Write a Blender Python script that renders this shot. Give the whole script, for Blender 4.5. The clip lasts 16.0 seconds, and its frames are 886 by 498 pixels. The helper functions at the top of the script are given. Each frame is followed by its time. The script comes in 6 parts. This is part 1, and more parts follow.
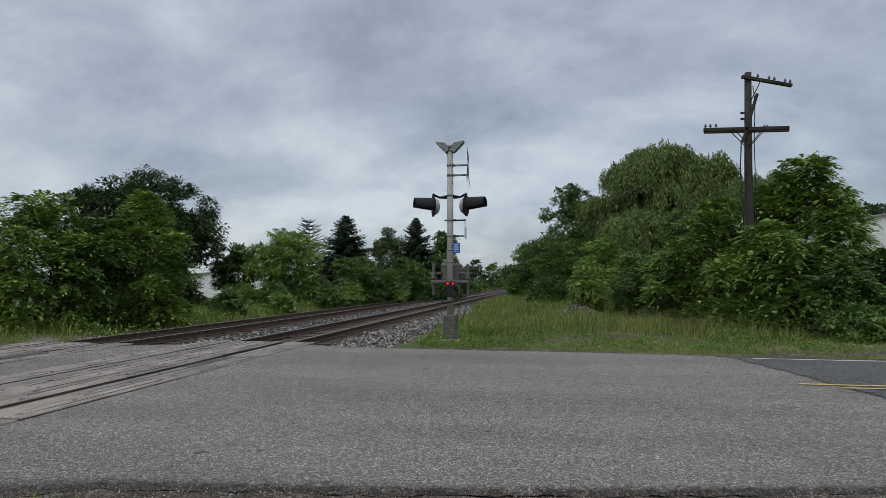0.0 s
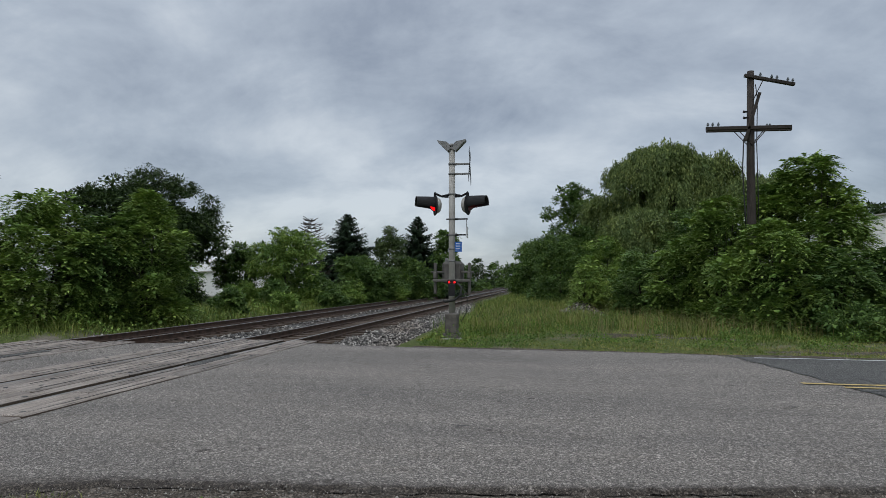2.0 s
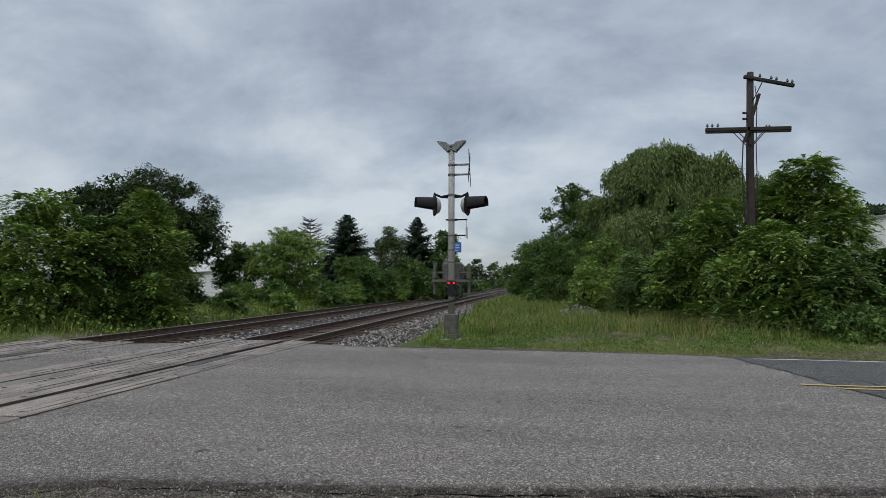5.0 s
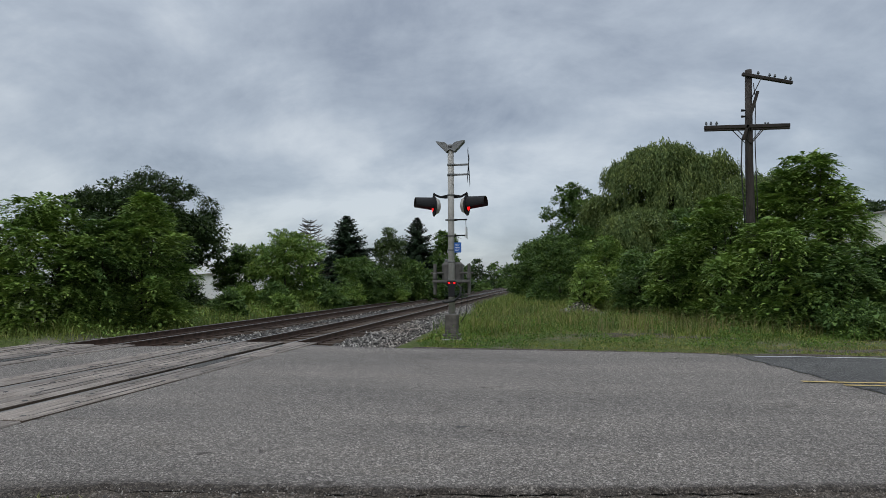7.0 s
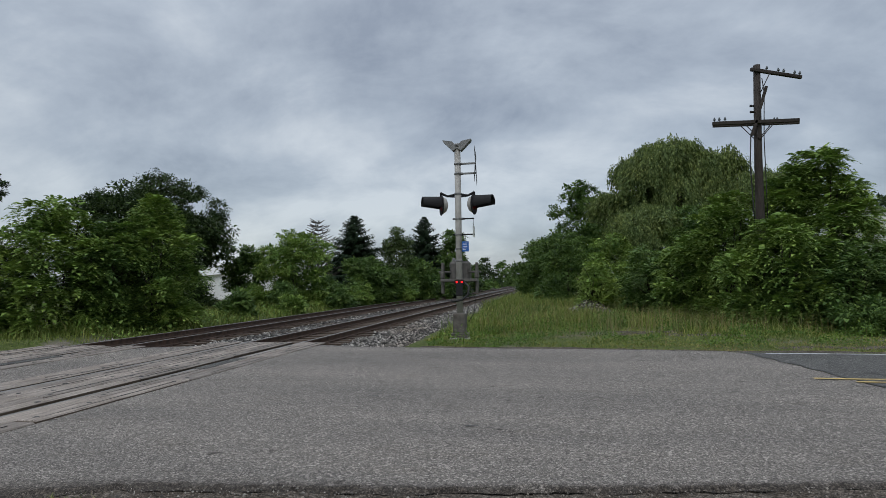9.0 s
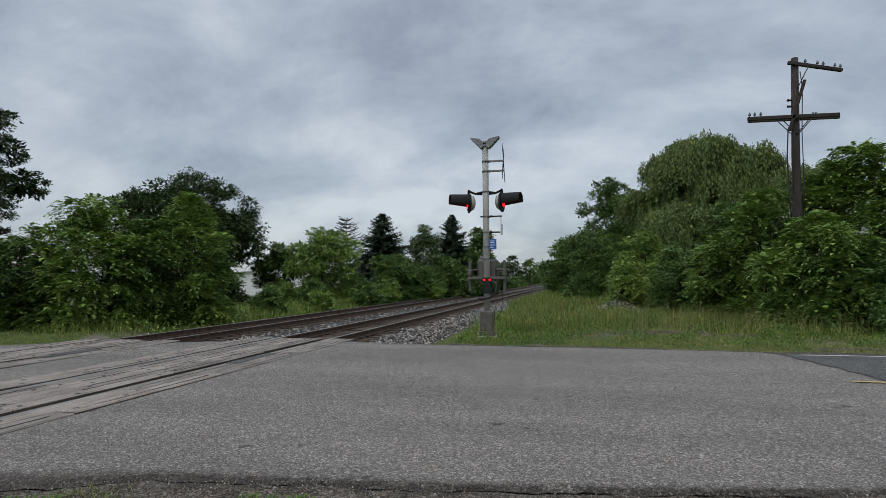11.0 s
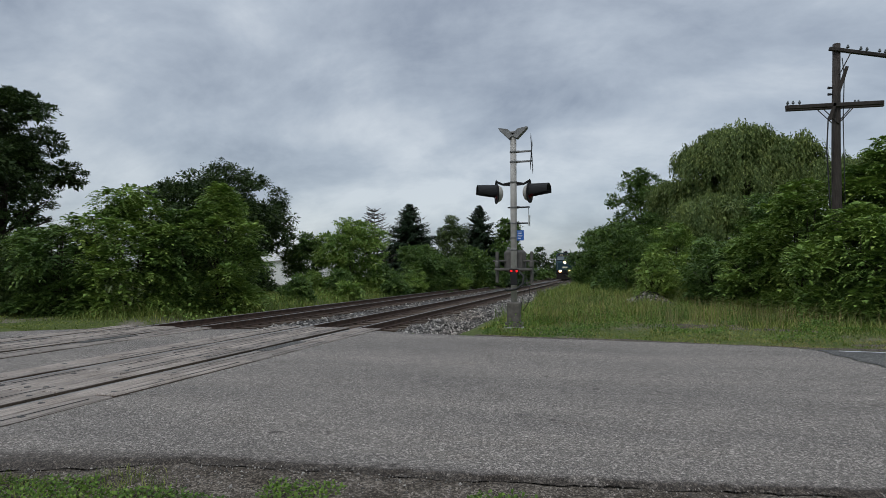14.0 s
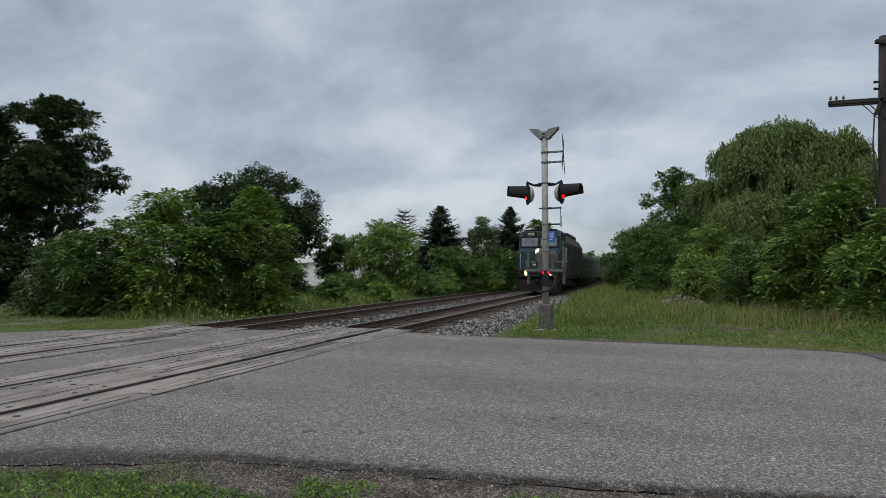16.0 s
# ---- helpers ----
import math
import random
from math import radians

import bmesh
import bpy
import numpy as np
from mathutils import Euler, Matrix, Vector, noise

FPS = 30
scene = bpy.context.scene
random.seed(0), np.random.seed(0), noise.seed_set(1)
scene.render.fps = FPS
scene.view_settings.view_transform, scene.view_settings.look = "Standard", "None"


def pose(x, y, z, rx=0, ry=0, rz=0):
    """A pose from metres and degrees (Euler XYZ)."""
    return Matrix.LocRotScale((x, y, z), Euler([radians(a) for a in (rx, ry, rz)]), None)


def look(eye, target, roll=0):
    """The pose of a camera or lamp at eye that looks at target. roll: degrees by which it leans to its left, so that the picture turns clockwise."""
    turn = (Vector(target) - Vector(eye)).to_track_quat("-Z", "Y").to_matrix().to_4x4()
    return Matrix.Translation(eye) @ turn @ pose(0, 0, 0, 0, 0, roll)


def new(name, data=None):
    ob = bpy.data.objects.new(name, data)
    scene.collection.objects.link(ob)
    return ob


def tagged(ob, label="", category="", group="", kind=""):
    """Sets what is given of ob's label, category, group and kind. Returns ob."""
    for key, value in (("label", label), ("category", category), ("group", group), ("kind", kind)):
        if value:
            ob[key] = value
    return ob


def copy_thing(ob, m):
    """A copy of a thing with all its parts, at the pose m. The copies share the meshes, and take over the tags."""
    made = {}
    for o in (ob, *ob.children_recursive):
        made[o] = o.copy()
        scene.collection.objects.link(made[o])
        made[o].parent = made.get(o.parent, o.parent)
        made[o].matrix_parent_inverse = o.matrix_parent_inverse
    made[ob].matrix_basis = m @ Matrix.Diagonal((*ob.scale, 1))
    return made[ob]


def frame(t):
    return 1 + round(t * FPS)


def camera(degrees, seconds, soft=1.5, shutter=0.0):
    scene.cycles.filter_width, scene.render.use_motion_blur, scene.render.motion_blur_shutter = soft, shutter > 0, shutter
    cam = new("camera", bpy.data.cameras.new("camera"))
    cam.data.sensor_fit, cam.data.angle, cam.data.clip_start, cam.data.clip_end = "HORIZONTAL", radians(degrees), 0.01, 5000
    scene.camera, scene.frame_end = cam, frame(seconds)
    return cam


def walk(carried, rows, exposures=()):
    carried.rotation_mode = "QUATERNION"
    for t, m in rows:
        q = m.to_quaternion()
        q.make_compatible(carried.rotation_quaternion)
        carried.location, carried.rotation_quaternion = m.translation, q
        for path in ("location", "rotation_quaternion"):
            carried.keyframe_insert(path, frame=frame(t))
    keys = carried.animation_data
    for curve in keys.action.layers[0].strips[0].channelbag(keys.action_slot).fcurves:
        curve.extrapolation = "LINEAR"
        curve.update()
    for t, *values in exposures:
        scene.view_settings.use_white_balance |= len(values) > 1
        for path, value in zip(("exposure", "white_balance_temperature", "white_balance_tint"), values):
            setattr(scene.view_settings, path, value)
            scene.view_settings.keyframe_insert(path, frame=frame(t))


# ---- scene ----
cam = camera(75.9, 16.0, soft=0.6)


def aim(t, yaw, pitch, roll):
    """Eye height over the road 1.49 m; yaw to the left of the railway's line, pitch up, roll, in degrees."""
    return t, Matrix.Translation((0, 0, 1.49)) @ pose(0, 0, 0, 0, 0, yaw) @ pose(0, 0, 0, 90 + pitch, 0, 0) @ pose(0, 0, 0, 0, 0, -roll)


walk(cam, [aim(*row) for row in (
    (0.0, 9.765, 3.473, -0.0),
    (0.5, 9.822, 3.274, -0.085),
    (1.0, 9.866, 3.268, -0.014),
    (1.5, 9.903, 3.313, 0.043),
    (2.0, 9.933, 3.349, -0.077),
    (2.5, 9.898, 3.374, -0.01),
    (3.0, 9.877, 3.408, -0.092),
    (3.5, 9.884, 3.476, -0.177),
    (4.0, 9.888, 3.483, -0.194),
    (6.5, 9.791, 3.283, 0.042),
    (7.0, 9.873, 3.429, 0.342),
    (7.5, 9.846, 3.562, 0.29),
    (8.0, 9.929, 3.355, 1.231),
    (8.5, 9.908, 3.274, 0.603),
    (9.0, 10.637, 3.347, 0.801),
    (11.5, 13.804, 3.004, 0.283),
    (12.0, 14.154, 2.732, 0.245),
    (12.5, 14.872, 2.58, 0.298),
    (13.0, 15.511, 2.5, 0.316),
    (13.5, 15.801, 2.329, 0.113),
    (14.0, 16.144, 2.226, 0.0),
    (14.5, 16.644, 2.167, -0.117),
    (15.0, 17.351, 2.199, -0.083),
    (15.5, 18.167, 2.214, -0.204),
    (16.0, 19.259, 2.374, 0.024))])

# ---- world, sun ----
SUN_EL, SUN_AZ = 52, 200
world = bpy.data.worlds.new("overcast_sky")
scene.world = world
world.use_nodes = True
wn, wl = world.node_tree.nodes, world.node_tree.links
wn.clear()


def wnode(kind, **values):
    nd = wn.new(kind)
    for k, v in values.items():
        if k in nd.inputs:
            nd.inputs[k].default_value = v
    return nd


def wmath(op, a, b=None):
    nd = wn.new("ShaderNodeMath")
    nd.operation = op
    for i, v in enumerate((a, b)):
        if v is None:
            continue
        if isinstance(v, (int, float)):
            nd.inputs[i].default_value = v
        else:
            wl.new(v, nd.inputs[i])
    return nd.outputs[0]


sky = wn.new("ShaderNodeTexSky")
sky.sky_type, sky.sun_disc = "NISHITA", False
sky.sun_elevation, sky.sun_rotation = radians(SUN_EL), radians(SUN_AZ)
coord = wn.new("ShaderNodeTexCoord")
sep = wn.new("ShaderNodeSeparateXYZ")
wl.new(coord.outputs["Generated"], sep.inputs[0])
up = wmath("MAXIMUM", sep.outputs[2], 0.0)
den = wmath("ADD", up, 0.48)
comb = wn.new("ShaderNodeCombineXYZ")
wl.new(wmath("DIVIDE", sep.outputs[0], den), comb.inputs[0])
wl.new(wmath("DIVIDE", sep.outputs[1], den), comb.inputs[1])


def cloud_layer(scale, detail, rough, distortion, shift, stretch):
    mp = wn.new("ShaderNodeMapping")
    mp.inputs["Location"].default_value = shift
    mp.inputs["Scale"].default_value = stretch
    mp.inputs["Rotation"].default_value = (0, 0, radians(-12))
    wl.new(comb.outputs[0], mp.inputs[0])
    nz = wnode("ShaderNodeTexNoise", Scale=scale, Detail=detail, Roughness=rough, Distortion=distortion)
    wl.new(mp.outputs[0], nz.inputs["Vector"])
    return nz.outputs[0]


broad = cloud_layer(1.6, 8, 0.56, 0.25, (8.7, 3.1, 0), (0.8, 1.0, 1))
fine = cloud_layer(4.2, 8, 0.6, 0.35, (7.3, 2.2, 0), (0.75, 1.0, 1))
mixed = wmath("ADD", wmath("MULTIPLY", broad, 0.68), wmath("MULTIPLY", fine, 0.32))
ramp = wn.new("ShaderNodeValToRGB")
els = ramp.color_ramp.elements
els[0].position, els[0].color = 0.385, (0.255, 0.29, 0.345, 1)
els[1].position, els[1].color = 0.605, (0.60, 0.64, 0.675, 1)
mid = els.new(0.49)
mid.color = (0.4, 0.445, 0.5, 1)
wl.new(mixed, ramp.inputs[0])
lift = wmath("ADD", wmath("ADD", 0.95, wmath("MULTIPLY", up, 0.12)), wmath("MULTIPLY", wmath("POWER", up, 3.0), 2.05))
cloud_bg, sky_bg = wnode("ShaderNodeBackground"), wnode("ShaderNodeBackground", Strength=0.03)
wl.new(ramp.outputs[0], cloud_bg.inputs[0])
wl.new(lift, cloud_bg.inputs[1])
wl.new(sky.outputs[0], sky_bg.inputs[0])
both, wout = wn.new("ShaderNodeAddShader"), wn.new("ShaderNodeOutputWorld")
wl.new(cloud_bg.outputs[0], both.inputs[0])
wl.new(sky_bg.outputs[0], both.inputs[1])
wl.new(both.outputs[0], wout.inputs[0])

sun_data = bpy.data.lights.new("sun", "SUN")
sun_data.energy, sun_data.angle, sun_data.color = 0.75, radians(25), (1.0, 0.97, 0.93)
sun = new("sun", sun_data)
az, el = radians(SUN_AZ), radians(SUN_EL)
sun.matrix_world = look((0, 0, 40), (-math.sin(az) * math.cos(el), -math.cos(az) * math.cos(el), 40 - math.sin(el)))
scene.view_settings.exposure = -0.2

# ---- materials ----


class Mat:
    """A node material under construction."""

    def __init__(self, name, rough=0.8, metal=0.0, spec=0.5):
        self.m = bpy.data.materials.new(name)
        self.m.use_nodes = True
        self.n, self.l = self.m.node_tree.nodes, self.m.node_tree.links
        self.p = self.n["Principled BSDF"]
        self.p.inputs["Roughness"].default_value = rough
        self.p.inputs["Metallic"].default_value = metal
        self.p.inputs["Specular IOR Level"].default_value = spec
        self.c = self.n.new("ShaderNodeTexCoord").outputs["Object"]

    def noise(self, scale, detail=4, rough=0.55, stretch=None, src=None, distort=0.0):
        vec = src or self.c
        if stretch:
            mp = self.n.new("ShaderNodeMapping")
            mp.inputs["Scale"].default_value = stretch
            self.l.new(vec, mp.inputs[0])
            vec = mp.outputs[0]
        nz = self.n.new("ShaderNodeTexNoise")
        for k, v in (("Scale", scale), ("Detail", detail), ("Roughness", rough), ("Distortion", distort)):
            nz.inputs[k].default_value = v
        self.l.new(vec, nz.inputs["Vector"])
        return nz.outputs[0]

    def voronoi(self, scale, out="Color", feature="F1"):
        v = self.n.new("ShaderNodeTexVoronoi")
        v.feature = feature
        v.inputs["Scale"].default_value = scale
        self.l.new(self.c, v.inputs["Vector"])
        return v.outputs[out]

    def ramp(self, fac, *stops):
        r = self.n.new("ShaderNodeValToRGB")
        e = r.color_ramp.elements
        while len(e) < len(stops):
            e.new(0.5)
        for el_, (pos, col) in zip(e, stops):
            el_.position = pos
            el_.color = (*col, 1) if len(col) == 3 else col
        self.l.new(fac, r.inputs[0])
        return r.outputs[0]

    def mix(self, a, b, fac=0.5, mode="MIX"):
        x = self.n.new("ShaderNodeMix")
        x.data_type, x.blend_type = "RGBA", mode
        for sock, v in ((x.inputs[0], fac), (x.inputs[6], a), (x.inputs[7], b)):
            if isinstance(v, (int, float)):
                sock.default_value = v
            elif isinstance(v, tuple):
                sock.default_value = (*v, 1)
            else:
                self.l.new(v, sock)
        return x.outputs[2]

    def random(self, island=False):
        if island:
            return self.n.new("ShaderNodeNewGeometry").outputs["Random Per Island"]
        return self.n.new("ShaderNodeObjectInfo").outputs["Random"]

    def color(self, c):
        if isinstance(c, tuple):
            self.p.inputs["Base Color"].default_value = (*c, 1)
        else:
            self.l.new(c, self.p.inputs["Base Color"])
        return self

    def bump(self, fac, strength=0.3, distance=0.01):
        b = self.n.new("ShaderNodeBump")
        b.inputs["Strength"].default_value, b.inputs["Distance"].default_value = strength, distance
        self.l.new(fac, b.inputs["Height"])
        self.l.new(b.outputs[0], self.p.inputs["Normal"])
        return self

    def rough(self, fac, lo, hi):
        r = self.n.new("ShaderNodeMapRange")
        r.inputs["To Min"].default_value, r.inputs["To Max"].default_value = lo, hi
        self.l.new(fac, r.inputs[0])
        self.l.new(r.outputs[0], self.p.inputs["Roughness"])
        return self

    def glow(self, colour, strength):
        self.p.inputs["Emission Color"].default_value = (*colour, 1)
        self.p.inputs["Emission Strength"].default_value = strength
        return self

    def leafy(self, amount=0.3):
        """Light that passes through the leaf."""
        t, mx = self.n.new("ShaderNodeBsdfTranslucent"), self.n.new("ShaderNodeMixShader")
        mx.inputs[0].default_value = amount
        base = self.p.inputs["Base Color"]
        if base.links:
            self.l.new(base.links[0].from_socket, t.inputs[0])
        out = self.n["Material Output"]
        self.l.new(self.p.outputs[0], mx.inputs[1])
        self.l.new(t.outputs[0], mx.inputs[2])
        self.l.new(mx.outputs[0], out.inputs[0])
        return self


def plain(name, col, rough=0.6, metal=0.0, vary=0.25, scale=6.0, bump=0.1, spec=0.5):
    m = Mat(name, rough, metal, spec)
    nz = m.noise(scale, 6)
    fine_ = m.noise(scale * 14, 3)
    lo, hi = tuple(c * (1 - vary) for c in col), tuple(min(1, c * (1 + vary)) for c in col)
    base = m.ramp(nz, (0.3, lo), (0.7, hi))
    m.color(m.mix(base, (0.5, 0.5, 0.5), m.ramp(fine_, (0.62, (0, 0, 0)), (0.8, (0.1, 0.1, 0.1)))))
    m.rough(nz, max(0.05, rough - 0.12), min(1, rough + 0.12))
    if bump:
        m.bump(fine_, bump, 0.004)
    return m.m


def asphalt_material(name, tone, tint):
    """Worn aggregate in binder: pale chips, dark pits between them, wheel-worn bands, and damp dirt where the mesh marks it."""
    m = Mat(name, 0.9, 0, 0.3)
    chips, grit = m.voronoi(62), m.voronoi(140)
    cell, cell2 = m.n.new("ShaderNodeSeparateColor"), m.n.new("ShaderNodeSeparateColor")
    m.l.new(chips, cell.inputs[0])
    m.l.new(grit, cell2.inputs[0])
    stops = [(p, tuple(tone * k * c for c in tint)) for p, k in ((0.0, 0.3), (0.4, 0.75), (0.75, 1.35), (0.97, 3.4))]
    agg = m.mix(m.ramp(cell.outputs[0], *stops), m.ramp(cell2.outputs[1], *stops), 0.5)
    joints = m.ramp(m.voronoi(62, "Distance", "DISTANCE_TO_EDGE"), (0.0, (0.35, 0.34, 0.33)), (0.09, (1.1, 1.1, 1.1)))
    agg = m.mix(agg, joints, 0.85, "MULTIPLY")
    worn = m.ramp(m.noise(0.5, 5, 0.6, (0.3, 1.5, 1)), (0.35, (0.84, 0.84, 0.84)), (0.65, (1.13, 1.12, 1.1)))
    base = m.mix(agg, worn, 1.0, "MULTIPLY")
    stain = m.ramp(m.noise(1.7, 6, 0.65, (0.6, 1.6, 1)), (0.55, (1, 1, 1)), (0.78, (0.78, 0.76, 0.73)))
    base = m.mix(base, stain, 1.0, "MULTIPLY")
    pits = m.ramp(m.noise(22, 5, 0.7), (0.30, (0.3, 0.29, 0.28)), (0.42, (1, 1, 1)))
    base = m.mix(base, pits, 0.9, "MULTIPLY")
    holes = m.ramp(m.noise(4.2, 2, 0.4), (0.715, (1, 1, 1)), (0.745, (0.42, 0.41, 0.4)))
    base = m.mix(base, holes, 1.0, "MULTIPLY")
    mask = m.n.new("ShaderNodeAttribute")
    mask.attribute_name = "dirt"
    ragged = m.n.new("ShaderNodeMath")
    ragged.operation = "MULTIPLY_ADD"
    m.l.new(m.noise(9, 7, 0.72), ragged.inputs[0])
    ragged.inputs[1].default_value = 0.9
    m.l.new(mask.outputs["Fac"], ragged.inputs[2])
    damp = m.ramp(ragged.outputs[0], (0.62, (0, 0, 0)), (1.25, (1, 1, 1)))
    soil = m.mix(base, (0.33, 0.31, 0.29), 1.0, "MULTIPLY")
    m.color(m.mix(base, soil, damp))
    m.bump(m.mix(chips, m.noise(130, 3), 0.5), 0.9, 0.009)
    return m.m


def leaf_material(name, dark, mid_, light, through_=0.14):
    m = Mat(name, 0.6, 0, 0.22)
    c1 = m.ramp(m.random(True), (0.0, dark), (0.6, mid_), (1.0, light))
    c2 = m.ramp(m.noise(0.7, 4), (0.32, (0.66, 0.74, 0.72)), (0.68, (1.22, 1.14, 0.95)))
    m.color(m.mix(c1, c2, 1.0, "MULTIPLY"))
    m.leafy(through_)
    return m.m


def wood_material(name, dark, light, grain=(9, 0.5, 9)):
    m = Mat(name, 0.85, 0, 0.25)
    g = m.noise(5, 8, 0.65, grain)
    c = m.ramp(g, (0.3, dark), (0.72, light))
    tone = m.ramp(m.random(), (0, (0.78, 0.78, 0.78)), (1, (1.18, 1.16, 1.13)))
    c = m.mix(c, tone, 1.0, "MULTIPLY")
    dirt = m.ramp(m.noise(1.4, 5), (0.45, (1, 1, 1)), (0.75, (0.62, 0.6, 0.58)))
    m.color(m.mix(c, dirt, 1.0, "MULTIPLY"))
    m.bump(g, 0.5, 0.01)
    return m.m


M_ASPHALT = asphalt_material("old_asphalt", 0.156, (1.085, 0.98, 0.885))
M_ASPHALT_NEW = asphalt_material("newer_asphalt", 0.085, (1.02, 1.0, 0.95))
M_PLANK = wood_material("weathered_plank", (0.055, 0.046, 0.042), (0.5, 0.44, 0.39), (11, 0.35, 11))
M_TIE = wood_material("creosote_tie", (0.045, 0.032, 0.025), (0.15, 0.115, 0.09), (1.2, 12, 12))
M_POLE = wood_material("weathered_pole", (0.025, 0.021, 0.019), (0.085, 0.072, 0.064), (14, 14, 0.6))
M_BARK = wood_material("bark", (0.03, 0.024, 0.02), (0.09, 0.075, 0.06), (8, 8, 1.2))
M_DEADWOOD = wood_material("dead_wood", (0.09, 0.08, 0.075), (0.2, 0.185, 0.17), (8, 8, 1.2))

m_ = Mat("rusty_rail", 0.7, 0.25)
r_ = m_.noise(7, 6)
m_.color(m_.ramp(r_, (0.3, (0.035, 0.022, 0.017)), (0.7, (0.11, 0.065, 0.045)))).bump(m_.noise(60, 3), 0.3, 0.004)
M_RAIL = m_.m
m_ = Mat("polished_rail_head", 0.42, 0.8)
m_.color(m_.ramp(m_.noise(3, 4, 0.5, (30, 0.3, 1)), (0.3, (0.15, 0.135, 0.125)), (0.7, (0.34, 0.32, 0.3))))
M_RAILTOP = m_.m

m_ = Mat("ballast_stone", 0.9, 0, 0.3)
c_ = m_.ramp(m_.random(True), (0, (0.03, 0.028, 0.026)), (0.55, (0.12, 0.112, 0.103)), (1, (0.46, 0.43, 0.39)))
rust_ = m_.ramp(m_.noise(0.35, 3, 0.5, (1, 0.3, 1)), (0.3, (0.97, 0.86, 0.78)), (0.5, (1, 1, 1)))
m_.color(m_.mix(c_, rust_, 1.0, "MULTIPLY")).bump(m_.noise(40, 4), 0.3, 0.006)
M_STONE = m_.m

m_ = Mat("ballast_bed", 0.95, 0, 0.2)
ch_ = m_.voronoi(17)
s_ = m_.n.new("ShaderNodeSeparateColor")
m_.l.new(ch_, s_.inputs[0])
c_ = m_.ramp(s_.outputs[0], (0, (0.018, 0.017, 0.017)), (0.5, (0.07, 0.067, 0.063)), (1, (0.22, 0.21, 0.2)))
m_.color(m_.mix(c_, m_.ramp(m_.noise(0.4, 4), (0.35, (0.9, 0.76, 0.66)), (0.55, (1, 1, 1))), 1.0, "MULTIPLY"))
m_.bump(m_.voronoi(17, "Distance"), 1.0, 0.05)
M_BED = m_.m

m_ = Mat("grassy_ground", 0.95, 0, 0.15)
gr_ = m_.ramp(m_.noise(9, 6, 0.7), (0.3, (0.035, 0.05, 0.014)), (0.55, (0.09, 0.115, 0.032)), (0.75, (0.2, 0.185, 0.08)))
so_ = m_.ramp(m_.noise(22, 5, 0.7), (0.3, (0.1, 0.083, 0.065)), (0.7, (0.27, 0.24, 0.2)))
bare = m_.ramp(m_.noise(0.45, 5, 0.6), (0.55, (0, 0, 0)), (0.68, (1, 1, 1)))
m_.color(m_.mix(gr_, so_, bare)).bump(m_.noise(30, 5), 0.8, 0.03)
M_GROUND = m_.m

m_ = Mat("gravel_shoulder", 0.95, 0, 0.2)
ch_ = m_.voronoi(75)
s_ = m_.n.new("ShaderNodeSeparateColor")
m_.l.new(ch_, s_.inputs[0])
c_ = m_.ramp(s_.outputs[0], (0, (0.045, 0.037, 0.03)), (0.6, (0.125, 0.105, 0.085)), (1, (0.33, 0.285, 0.24)))
m_.color(m_.mix(c_, m_.ramp(m_.noise(3, 5), (0.4, (0.55, 0.53, 0.5)), (0.6, (1, 1, 1))), 1.0, "MULTIPLY")).bump(m_.voronoi(75, "Distance"), 0.8, 0.02)
M_GRAVEL = m_.m

M_GRASS = leaf_material("grass_blades", (0.09, 0.135, 0.028), (0.18, 0.24, 0.055), (0.33, 0.34, 0.12), 0.25)
M_DRYGRASS = leaf_material("seeding_grass", (0.16, 0.15, 0.06), (0.27, 0.23, 0.11), (0.38, 0.32, 0.17), 0.2)
M_LEAF_BRIGHT = leaf_material("bright_leaves", (0.1, 0.175, 0.04), (0.175, 0.278, 0.06), (0.31, 0.42, 0.11))
M_LEAF_LIGHT = leaf_material("pale_green_leaves", (0.17, 0.27, 0.06), (0.28, 0.4, 0.09), (0.42, 0.52, 0.15), 0.2)
M_LEAF_MID = leaf_material("green_leaves", (0.053, 0.1, 0.027), (0.096, 0.17, 0.043), (0.18, 0.27, 0.07))
M_TURF = leaf_material("short_turf", (0.13, 0.16, 0.04), (0.24, 0.28, 0.075), (0.38, 0.36, 0.14), 0.25)
M_WEED = leaf_material("weed_leaves", (0.06, 0.125, 0.025), (0.12, 0.21, 0.04), (0.2, 0.31, 0.065), 0.2)
M_LEAF_DARK = leaf_material("dark_leaves", (0.022, 0.042, 0.014), (0.044, 0.077, 0.023), (0.085, 0.13, 0.04), 0.1)
M_LEAF_GREY = leaf_material("grey_green_leaves", (0.05, 0.08, 0.032), (0.1, 0.15, 0.056), (0.18, 0.24, 0.1))
M_WILLOW = leaf_material("willow_leaves", (0.065, 0.102, 0.03), (0.13, 0.18, 0.056), (0.25, 0.31, 0.11))
M_NEEDLE = leaf_material("spruce_needles", (0.012, 0.026, 0.014), (0.022, 0.045, 0.022), (0.036, 0.066, 0.03), 0.05)

